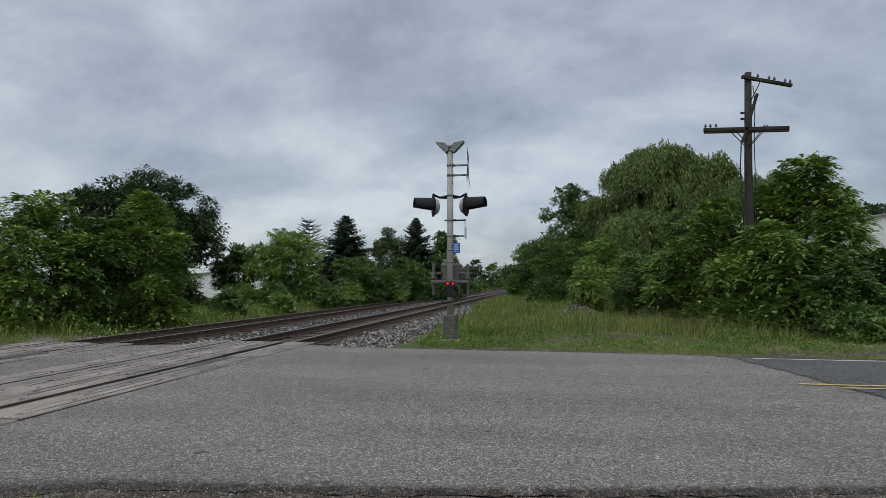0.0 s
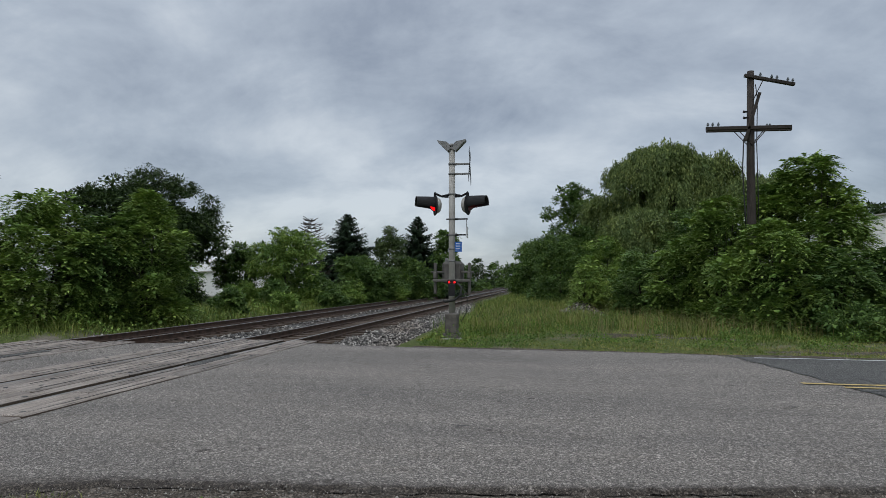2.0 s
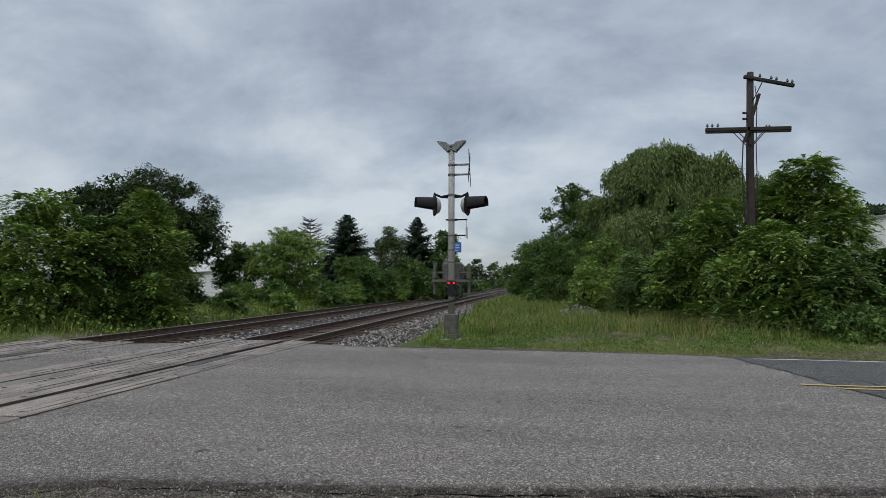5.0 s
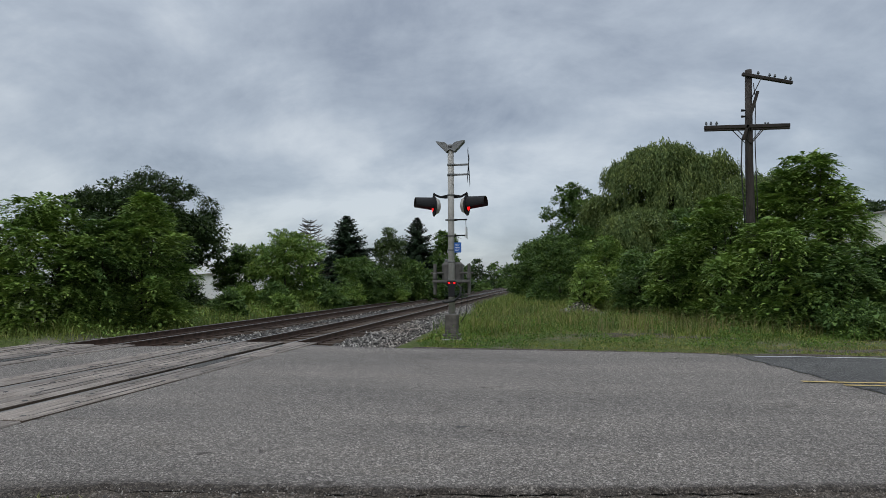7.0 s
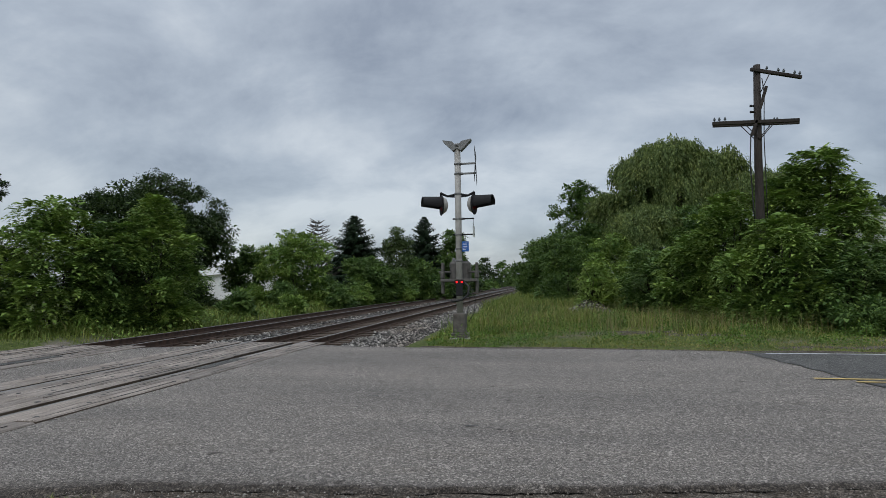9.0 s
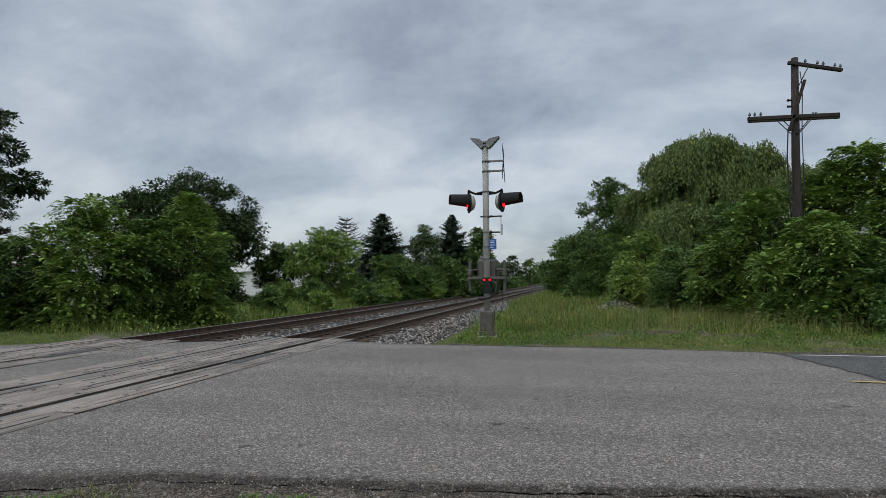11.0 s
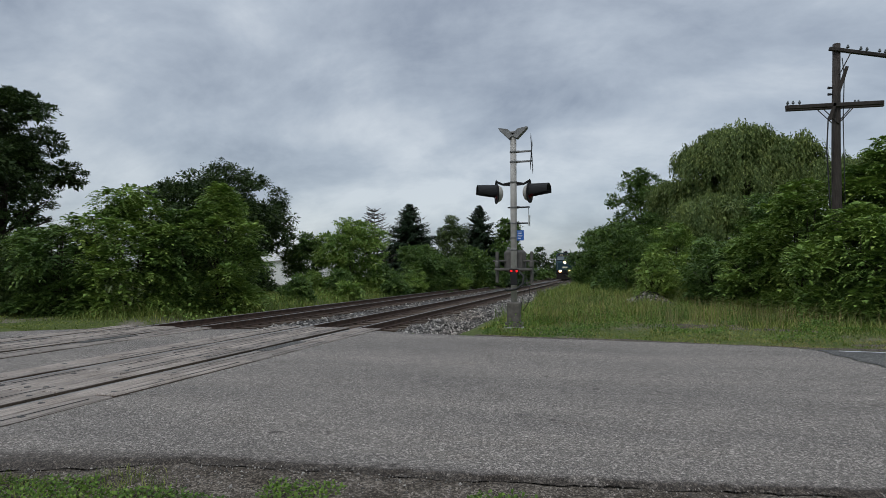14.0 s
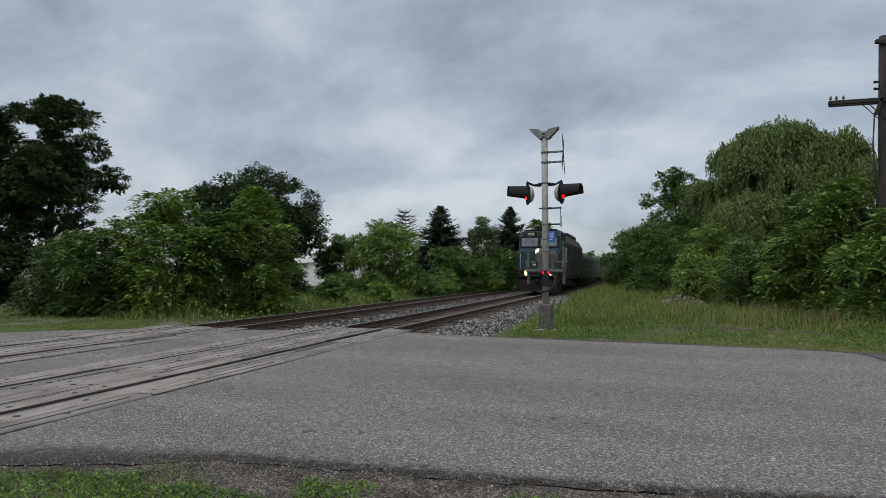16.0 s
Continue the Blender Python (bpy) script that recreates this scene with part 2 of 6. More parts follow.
M_ALU = plain("galvanised_metal", (0.37, 0.355, 0.325), 0.6, 0.0, 0.16, 5)
M_GREYPAINT = plain("weathered_grey_paint", (0.2, 0.2, 0.195), 0.6, 0.1, 0.25, 7)
M_BLACK = plain("black_paint", (0.009, 0.009, 0.01), 0.85, 0.0, 0.3, 8)
M_SIGNBACK = plain("sign_metal_back", (0.03, 0.03, 0.032), 0.6, 0.1)
M_BLUE = plain("blue_sign", (0.02, 0.12, 0.42), 0.45, 0, 0.1)
M_WHITE = plain("white_paint", (0.78, 0.78, 0.76), 0.55, 0, 0.08, 5)
M_YELLOW = plain("worn_yellow_line", (0.5, 0.36, 0.13), 0.8, 0, 0.3, 9)
M_LINE = plain("worn_white_line", (0.55, 0.55, 0.54), 0.8, 0, 0.25, 9)
M_GATE = plain("dirty_grey_brown_paint", (0.105, 0.098, 0.088), 0.65, 0.1, 0.3, 7)
M_BASE = plain("weathered_tan_casting", (0.11, 0.098, 0.085), 0.8, 0, 0.35, 6, 0.3)
M_CONCRETE = plain("concrete", (0.3, 0.29, 0.27), 0.9, 0, 0.25, 9, 0.4)
# Dark sealant and cracks; on planks it paints the shade in holes and splits.
M_CRACK_DARK = plain("dark_cracks_and_sealant", (0.03, 0.029, 0.028), 0.7, 0, 0.3, 9)
M_RUBBER = plain("black_cable", (0.015, 0.015, 0.015), 0.6, 0, 0.2)
M_INSUL = plain("grey_glass_insulator", (0.11, 0.125, 0.135), 0.25, 0, 0.15)
M_RED_ON = Mat("lit_red_lens", 0.3).color((0.5, 0.01, 0.01)).glow((1.0, 0.006, 0.008), 1.8).m
M_RED_OFF = Mat("unlit_red_lens", 0.25).color((0.12, 0.006, 0.006)).m
M_HEADLIGHT = Mat("lit_headlight", 0.2).color((0.9, 0.85, 0.7)).glow((1.0, 0.8, 0.5), 40.0).m
# Emitting orange for rings that stand in for the glare round lit lenses.
M_LAMP_GLARE = Mat("warm_lamp_glare", 0.2).color((0.8, 0.65, 0.4)).glow((1.0, 0.42, 0.11), 1.9).m
M_REDSTRIPE = plain("red_reflective", (0.5, 0.02, 0.02), 0.4, 0, 0.1)

# ---- helpers for meshes ----


def part(name, bm, material, parent, label=""):
    me = bpy.data.meshes.new(name)
    bm.to_mesh(me)
    bm.free()
    for mt in material if isinstance(material, (list, tuple)) else (material,):
        me.materials.append(mt)
    ob = new(name, me)
    ob.parent = parent
    if label:
        ob["label"] = label
    return ob


def thing(name, x, y, z, label, category, group="", kind="", rz=0):
    ob = new(name)
    ob.matrix_world = pose(x, y, z, 0, 0, rz)
    ob.empty_display_size = 0.2
    return tagged(ob, label, category, group, kind)


def box(bm, x0, x1, y0, y1, z0, z1, bevel=0.0, mat=0, m=None):
    vs = [bm.verts.new((x, y, z)) for x in (x0, x1) for y in (y0, y1) for z in (z0, z1)]
    fs = [bm.faces.new([vs[i] for i in q]) for q in ((0, 1, 3, 2), (4, 6, 7, 5), (0, 4, 5, 1), (2, 3, 7, 6), (0, 2, 6, 4), (1, 5, 7, 3))]
    if m is not None:
        bmesh.ops.transform(bm, matrix=m, verts=vs)
    for fc in fs:
        fc.material_index = mat
    if bevel:
        es = list({e for fc in fs for e in fc.edges})
        bmesh.ops.bevel(bm, geom=es, offset=bevel, segments=1, affect="EDGES", clamp_overlap=True)
    return bm


def tube(bm, a, b, r0, r1=None, n=10, mat=0, caps=True):
    """A round bar from a to b."""
    a, b = Vector(a), Vector(b)
    r1 = r0 if r1 is None else r1
    q = (b - a).to_track_quat("Z", "Y").to_matrix()
    ring = [[bm.verts.new(p + q @ Vector((r * math.cos(2 * math.pi * i / n), r * math.sin(2 * math.pi * i / n), 0))) for i in range(n)] for p, r in ((a, r0), (b, r1))]
    for i in range(n):
        fc = bm.faces.new((ring[0][i], ring[0][(i + 1) % n], ring[1][(i + 1) % n], ring[1][i]))
        fc.smooth, fc.material_index = n > 6, mat
    if caps:
        bm.faces.new(ring[0][::-1]).material_index = mat
        bm.faces.new(ring[1]).material_index = mat
    return bm


def path_tube(bm, pts, radii, n=7):
    """A tapering bent bar through the points."""
    rings = []
    pts = [Vector(p) for p in pts]
    turn, last = None, None
    for i, p in enumerate(pts):
        d = (pts[min(i + 1, len(pts) - 1)] - pts[max(i - 1, 0)]).normalized()
        turn = d.to_track_quat("Z", "Y") if turn is None else last.rotation_difference(d) @ turn
        last = d
        q = turn.to_matrix()
        rings.append([bm.verts.new(p + q @ Vector((radii[i] * math.cos(2 * math.pi * k / n), radii[i] * math.sin(2 * math.pi * k / n), 0))) for k in range(n)])
    for r0, r1 in zip(rings, rings[1:]):
        for k in range(n):
            bm.faces.new((r0[k], r0[(k + 1) % n], r1[(k + 1) % n], r1[k])).smooth = True
    bm.faces.new(rings[0][::-1])
    bm.faces.new(rings[-1])
    return bm


def prism(bm, outline, y0, y1, axis="y", mat=0):
    """An outline in the plane across the axis, drawn out along it."""
    def at(p, s):
        return {"y": (p[0], s, p[1]), "x": (s, p[0], p[1]), "z": (p[0], p[1], s)}[axis]
    a = [bm.verts.new(at(p, y0)) for p in outline]
    b = [bm.verts.new(at(p, y1)) for p in outline]
    k = len(outline)
    for i in range(k):
        bm.faces.new((a[i], a[(i + 1) % k], b[(i + 1) % k], b[i])).material_index = mat
    bm.faces.new(a[::-1]).material_index = mat
    bm.faces.new(b).material_index = mat
    bmesh.ops.recalc_face_normals(bm, faces=bm.faces)
    return bm


def mesh_from(name, verts, faces, material, parent=None, smooth=False):
    """An object from arrays: verts (n, 3) and faces (m, 3) or (m, 4)."""
    verts, faces = np.asarray(verts, np.float32), np.asarray(faces, np.int32)
    me = bpy.data.meshes.new(name)
    me.vertices.add(len(verts))
    me.vertices.foreach_set("co", verts.ravel())
    k = faces.shape[1]
    me.loops.add(faces.size)
    me.loops.foreach_set("vertex_index", faces.ravel())
    me.polygons.add(len(faces))
    me.polygons.foreach_set("loop_start", np.arange(0, faces.size, k, dtype=np.int32))
    me.polygons.foreach_set("loop_total", np.full(len(faces), k, np.int32))
    if smooth:
        me.polygons.foreach_set("use_smooth", np.ones(len(faces), bool))
    me.update(calc_edges=True)
    me.validate()
    me.materials.append(material)
    ob = new(name, me)
    ob.parent = parent
    return ob


def unit(v):
    return v / np.maximum(np.linalg.norm(v, axis=-1, keepdims=True), 1e-9)


def leaves(pos, tip, nrm, length, width, lite=False):
    """Folded diamond leaves, or single bent-off triangles for far crowns: verts and triangles."""
    tip = unit(tip)
    side = unit(np.cross(nrm, tip))
    nrm = np.cross(tip, side)
    L, W = np.asarray(length)[:, None], np.asarray(width)[:, None]
    if lite:
        v = np.stack([pos - side * W * 0.5, pos + side * W * 0.5, pos + tip * L], 1).reshape(-1, 3)
        return v, np.arange(len(pos) * 3).reshape(-1, 3)
    v = np.stack([pos, pos + tip * L * 0.45 + side * W * 0.5 + nrm * W * 0.14, pos + tip * L - nrm * L * 0.08, pos + tip * L * 0.45 - side * W * 0.5 + nrm * W * 0.14], 1).reshape(-1, 3)
    i = np.arange(len(pos))[:, None] * 4
    f = np.concatenate([i + [0, 2, 1], i + [0, 3, 2]], 0)
    return v, f


# ---- ground, road, railway ----


def smooth_noise(x, y, s, seed=0):
    """A cheap rolling field of sines, about -1 to 1."""
    r = np.random.RandomState(seed)
    out = 0
    for _ in range(6):
        a, p, k = r.uniform(0, 6.28), r.uniform(0, 6.28), s * r.uniform(0.6, 1.8)
        out = out + np.sin(k * (x * np.cos(a) + y * np.sin(a)) + p)
    return out / 3.0


def step(v, a, b):
    u = np.clip((v - a) / (b - a), 0, 1)
    return u * u * (3 - 2 * u)


NEAR_EDGE = ((-80, 1.6), (-12, 1.8), (-8, 2.0), (-6, 2.55), (-4.84, 3.16), (-4.02, 3.49), (-3.2, 3.83), (-2.2, 3.97), (-0.9, 4.12), (0.57, 4.35), (1.37, 4.52), (2.42, 4.7), (6, 5.3), (14, 5.7), (80, 5.8))
FAR_EDGE = ((-80, 8.3), (-20, 8.6), (-15.3, 9.85), (-13.9, 11.1), (-12.5, 12.05), (-10.4, 12.3), (-8.97, 12.8), (-7.5, 13.3), (-5.7, 13.35), (-4.45, 13.0), (-2.8, 12.98), (1.7, 12.78), (5.1, 12.6), (14, 12.4), (80, 12.3))


def edge(table, x):
    return np.interp(x, [p[0] for p in table], [p[1] for p in table])


def lip(x):
    """Width of the crumbling strip at the road's near edge."""
    return 0.03 + 0.05 * np.exp(-((x + 4.3) / 1.2) ** 2) + 0.02 * smooth_noise(x, x * 0, 3.3, 84)


def ground_height(x, y):
    x, y = np.asarray(x, float), np.asarray(y, float)
    z = -0.14 + 0.05 * smooth_noise(x, y, 0.6, 3) + 0.025 * smooth_noise(x, y, 2.2, 4)
    far, near = edge(FAR_EDGE, x), edge(NEAR_EDGE, x)
    shoulder = step(np.abs(y - far), 0.0, 1.2)
    z = z * shoulder + (-0.03) * (1 - shoulder)
    z = np.where((y < far) & (y > near), -0.12, z)
    drop = step(near - y, 0.0, 2.5)
    z = np.where(y <= near, -0.10 - 0.10 * drop + 0.012 * smooth_noise(x, y, 4.0, 8), z)
    corridor = step(x, -15.5, -14.2) * (1 - step(x, -4.6, -3.4)) * step(y, far - 0.2, far + 0.6)
    return z * (1 - corridor) + (-0.42) * corridor


def build_ground():
    xs = np.unique(np.concatenate([-np.geomspace(30, 2500, 16), np.arange(-30, 30.1, 0.5), np.geomspace(30, 2500, 16)]))
    ys = np.unique(np.concatenate([-np.geomspace(12, 1500, 12), np.arange(-12, 1.5, 0.5), np.arange(1.5, 6.5, 0.16), np.arange(6.5, 40, 0.5), np.geomspace(40, 3000, 26)]))
    gx, gy = np.meshgrid(xs, ys)
    v = np.stack([gx, gy, ground_height(gx, gy)], -1).reshape(-1, 3)
    nx, ny = len(xs), len(ys)
    i = (np.arange(ny - 1)[:, None] * nx + np.arange(nx - 1)).ravel()
    ob = mesh_from("ground", v, np.stack([i, i + 1, i + nx + 1, i + nx], 1), M_GROUND, smooth=True)
    tagged(ob, "rough grassy ground with bare earth patches", "ground", kind="structure")


def ribbon(name, xs, y0, y1, z, depth, rows, material, wobble=0.0, parent=None, bias=1.0):
    """A slab between two edges along x, with sides; bias above 1 crowds its rows towards the first edge."""
    xs = np.asarray(xs, float)
    ya, yb = np.asarray(y0, float), np.asarray(y1, float)
    if wobble:
        ya = ya + wobble * (smooth_noise(xs, xs * 0, 3.1, 21) + 0.7 * smooth_noise(xs, xs * 0, 11.0, 22) + 0.4 * smooth_noise(xs, xs * 0, 29.0, 25))
        yb = yb + wobble * (smooth_noise(xs, xs * 0, 2.7, 23) + 0.6 * smooth_noise(xs, xs * 0, 12.0, 24))
    n = len(xs)
    fr = np.linspace(0, 1, rows) ** bias
    top = np.stack([np.stack([xs, ya + (yb - ya) * s, np.full(n, z)], 1) for s in fr], 0)
    top[..., 2] += 0.006 * smooth_noise(top[..., 0], top[..., 1], 0.8, 31)
    top[0, :, 2] -= 0.012
    top[-1, :, 2] -= 0.012
    lo0, lo1 = top[0].copy(), top[-1].copy()
    lo0[:, 2], lo1[:, 2] = z - depth, z - depth
    lo0[:, 1] -= 0.03
    grid = np.concatenate([lo0[None], top, lo1[None]], 0)
    v = grid.reshape(-1, 3)
    i = (np.arange(rows + 1)[:, None] * n + np.arange(n - 1)).ravel()
    f = np.stack([i, i + 1, i + n + 1, i + n], 1)
    return mesh_from(name, v, f, material, parent, smooth=True)


N_RAILS, F_RAILS = (-7.83, -6.32), (-12.13, -10.62)
PLANK_L, PLANK_R = 0.63, 0.72
N_SPAN, F_SPAN = (N_RAILS[0] - PLANK_L, N_RAILS[1] + PLANK_R), (F_RAILS[0] - PLANK_L, F_RAILS[1] + PLANK_R)


def seam(y):
    """The line at which the newer asphalt begins."""
    return np.interp(y, (4, 8.3, 9.08, 10.45, 12.4, 13), (5.0, 4.39, 4.3, 4.11, 3.72, 3.6))


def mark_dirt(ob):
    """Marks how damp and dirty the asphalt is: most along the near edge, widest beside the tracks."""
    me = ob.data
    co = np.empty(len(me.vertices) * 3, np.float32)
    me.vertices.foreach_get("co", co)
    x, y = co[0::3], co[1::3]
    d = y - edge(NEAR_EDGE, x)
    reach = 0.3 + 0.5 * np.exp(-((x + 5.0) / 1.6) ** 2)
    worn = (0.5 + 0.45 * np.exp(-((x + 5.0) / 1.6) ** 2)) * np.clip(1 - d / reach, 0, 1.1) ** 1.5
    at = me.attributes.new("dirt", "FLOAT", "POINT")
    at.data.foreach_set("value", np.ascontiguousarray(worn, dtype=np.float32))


def build_road():
    xs = np.arange(N_SPAN[1] + 0.01, 3.55, 0.04)
    road = ribbon("road", xs, edge(NEAR_EDGE, xs) + 0.6 * lip(xs), edge(FAR_EDGE, xs), 0.0, 0.14, 56, M_ASPHALT, 0.02, bias=2.2)
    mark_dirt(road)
    tagged(road, "worn light grey asphalt road with crumbling edges", "road", kind="structure")
    # the stretch with the slanting joint: old surface up to the seam, newer beyond
    ys = np.linspace(0, 1, 30)
    for name, mat in (("road_patch_old", M_ASPHALT), ("road_east", M_ASPHALT_NEW)):
        rows = []
        for s in ys:
            y = edge(NEAR_EDGE, 4.4) + (edge(FAR_EDGE, 3.9) - edge(NEAR_EDGE, 4.4)) * s
            sx = seam(y) + 0.03 * math.sin(9 * y) + 0.02 * math.sin(23 * y)
            if name == "road_patch_old":
                cols = np.linspace(3.5, sx, 8)
            else:
                cols = np.concatenate([np.linspace(sx + 0.015, 6.0, 10), np.geomspace(6.5, 900, 16)])
            yy = edge(NEAR_EDGE, cols) + (edge(FAR_EDGE, cols) - edge(NEAR_EDGE, cols)) * s
            rows.append(np.stack([cols, yy, np.full(len(cols), 0.004 if name == "road_east" else 0.0) - (0.03 if s in (0, 1) else 0)], 1))
        gr = np.array(rows)
        n = gr.shape[1]
        i = (np.arange(len(ys) - 1)[:, None] * n + np.arange(n - 1)).ravel()
        ob = mesh_from(name, gr.reshape(-1, 3), np.stack([i, i + 1, i + n + 1, i + n], 1), mat, smooth=True)
        tagged(ob, "darker newer asphalt road" if name == "road_east" else "old asphalt beside the pavement joint", "road", kind="structure")
    xs = np.arange(F_SPAN[1] + 0.01, N_SPAN[0] - 0.005, 0.04)
    tagged(ribbon("road_between_tracks", xs, edge(NEAR_EDGE, xs), edge(FAR_EDGE, xs), 0.0, 0.14, 24, M_ASPHALT, 0.015), "patched asphalt between the two tracks", "road", kind="structure")
    xs = np.concatenate([-np.geomspace(900, 20, 14), np.arange(-19.8, F_SPAN[0] - 0.01, 0.1)])
    tagged(ribbon("road_west", xs, edge(NEAR_EDGE, xs), edge(FAR_EDGE, xs), 0.0, 0.14, 20, M_ASPHALT, 0.02), "worn asphalt road beyond the tracks", "road", kind="structure")
    # painted lines
    for name, y, x0, x1, mat, label in (("yellow_line", 9.27, 3.75, 60, M_YELLOW, "worn double yellow centre line"), ("yellow_line", 9.03, 4.2, 60, M_YELLOW, "worn double yellow centre line"), ("edge_line", 12.2, 4.1, 60, M_LINE, "worn white edge line")):
        xs = np.concatenate([np.arange(x0, 12, 0.15), np.arange(12, x1, 2)])
        yy = np.full(len(xs), y) + 0.012 * smooth_noise(xs, xs * 0, 5, 41) - 0.004 * (xs - x0)
        half = 0.042 + 0.012 * smooth_noise(xs, xs * 0, 17, 43)
        v = np.concatenate([np.stack([xs, yy - half, np.full(len(xs), 0.013)], 1), np.stack([xs, yy + half, np.full(len(xs), 0.013)], 1)])
        k = len(xs)
        i = np.arange(k - 1)
        tagged(mesh_from(name, v, np.stack([i, i + 1, i + k + 1, i + k], 1), mat), label, "road marking", kind="structure")
    # dark joint along the seam and cracks across the old surface
    rng = np.random.RandomState(5)
    lines = [[(seam(y) + 0.05 * math.sin(9 * y) + rng.normal(0, 0.012), y) for y in np.arange(4.8, 12.6, 0.09)]]
    for x, y, a, n in ((5.0, 8.9, 2.2, 16), (4.9, 8.75, 2.5, 14), (5.3, 10.9, 3.05, 18), (6.0, 11.2, 3.1, 16), (-0.2, 8.0, 0.1, 2), (1.4, 8.6, 0.2, 2), (0.45, 9.1, 0.0, 2), (-2.4, 7.3, 0.1, 2), (2.9, 7.5, 0.15, 2), (-4.4, 9.5, 0.0, 2), (-0.9, 5.9, 0.1, 2), (1.9, 5.7, -0.1, 2), (-3.3, 8.8, 0.1, 2)):
        pts = [(x, y)]
        for _ in range(n):
            a += rng.normal(0, 0.3)
            pts.append((pts[-1][0] + 0.07 * math.cos(a), pts[-1][1] + 0.07 * math.sin(a)))
        lines.append(pts)
    v, f = [], []
    for pts in lines:
        p = np.array(pts)
        d = unit(np.gradient(p, axis=0))
        s = np.stack([-d[:, 1], d[:, 0]], 1) * (0.008 + 0.006 * rng.rand(len(p)))[:, None]
        b = sum(len(q) for q in v)
        k = len(p)
        z = np.full((k, 1), 0.0105)
        v.append(np.concatenate([np.hstack([p + s, z]), np.hstack([p - s, z])]))
        i = np.arange(k - 1) + b
        f.append(np.stack([i, i + 1, i + k + 1, i + k], 1))
    tagged(mesh_from("road_cracks", np.concatenate(v), np.concatenate(f), M_CRACK_DARK), "dark cracks and sealed joint in the asphalt", "road crack", kind="structure")


def rail_mesh(y0, y1):
    """Flat-bottomed rail, head at z = 0."""
    bm = bmesh.new()
    prof = [(-0.072, -0.172), (0.072, -0.172), (0.072, -0.16), (0.012, -0.142), (0.009, -0.045), (0.036, -0.034), (0.036, -0.006), (0.028, 0.0), (-0.028, 0.0), (-0.036, -0.006), (-0.036, -0.034), (-0.009, -0.045), (-0.012, -0.142), (-0.072, -0.16)]
    prism(bm, prof, y0, y1)
    for fc in bm.faces:
        if abs(fc.normal.z) > 0.4 and fc.calc_center_median().z > -0.01:
            fc.material_index = 1
    return bm


def build_tracks():
    tie_me = bpy.data.meshes.new("tie")
    bm = box(bmesh.new(), -1.3, 1.3, -0.115, 0.115, -0.18, 0, 0.012)
    bm.to_mesh(tie_me)
    bm.free()
    tie_me.materials.append(M_TIE)
    plate_me = bpy.data.meshes.new("tie_plate")
    bm = box(bmesh.new(), -0.17, 0.17, -0.09, 0.09, 0, 0.016, 0.004)
    for sx in (-0.12, -0.09, 0.09, 0.12):
        box(bm, sx - 0.012, sx + 0.012, -0.05 if sx < 0 else 0.03, -0.026 if sx < 0 else 0.054, 0.016, 0.036)
    bm.to_mesh(plate_me)
    bm.free()
    plate_me.materials.append(M_RAIL)
    rng = random.Random(11)
    for rails, what in ((N_RAILS, "near"), (F_RAILS, "far")):
        cx = sum(rails) / 2
        tr = thing("railway_track", cx, 0, 0, "rusty steel rails on weathered wooden ties in grey ballast", "railway track", "double track", "structure")
        for x in rails:
            ob = part("rail", rail_mesh(-120, 620), [M_RAIL, M_RAILTOP], tr, "rusty steel rail with a polished head")
            ob.location = (x - cx, 0, 0)
        y, k = 13.75, 0
        while y < 95:
            t = new("tie", tie_me)
            t.parent = tr
            t.location = (rng.uniform(-0.05, 0.05), y, -0.19 + rng.uniform(-0.012, 0.006))
            t.rotation_euler = (0, rng.uniform(-0.008, 0.008), rng.uniform(-0.02, 0.02))
            if y < 34:
                for x in rails:
                    pl = new("tie_plate", plate_me)
                    pl.parent = t
                    pl.location = (x - cx, 0, 0.001)
            y += 0.53 + rng.uniform(-0.03, 0.03)
        bm = bmesh.new()
        while y < 420:
            box(bm, -1.3, 1.3, y - 0.115, y + 0.115, -0.36, -0.19)
            y += 0.55
        tagged(part("far_ties", bm, M_TIE, tr), kind="stuff")


def ballast_height(x, y):
    top = -0.235 + 0.02 * smooth_noise(x, y, 3.0, 51) + 0.012 * smooth_noise(x, y, 9.0, 52)
    z = top - 0.22 * step(x, -4.75, -3.2) - 0.25 * (1 - step(x, -14.9, -13.6))
    mid_gap = np.exp(-((x + 9.22) / 0.6) ** 2)
    for r in (N_RAILS, F_RAILS):
        z = z - 0.05 * np.exp(-((x - sum(r) / 2) / 1.15) ** 6)
    return z + 0.05 * mid_gap


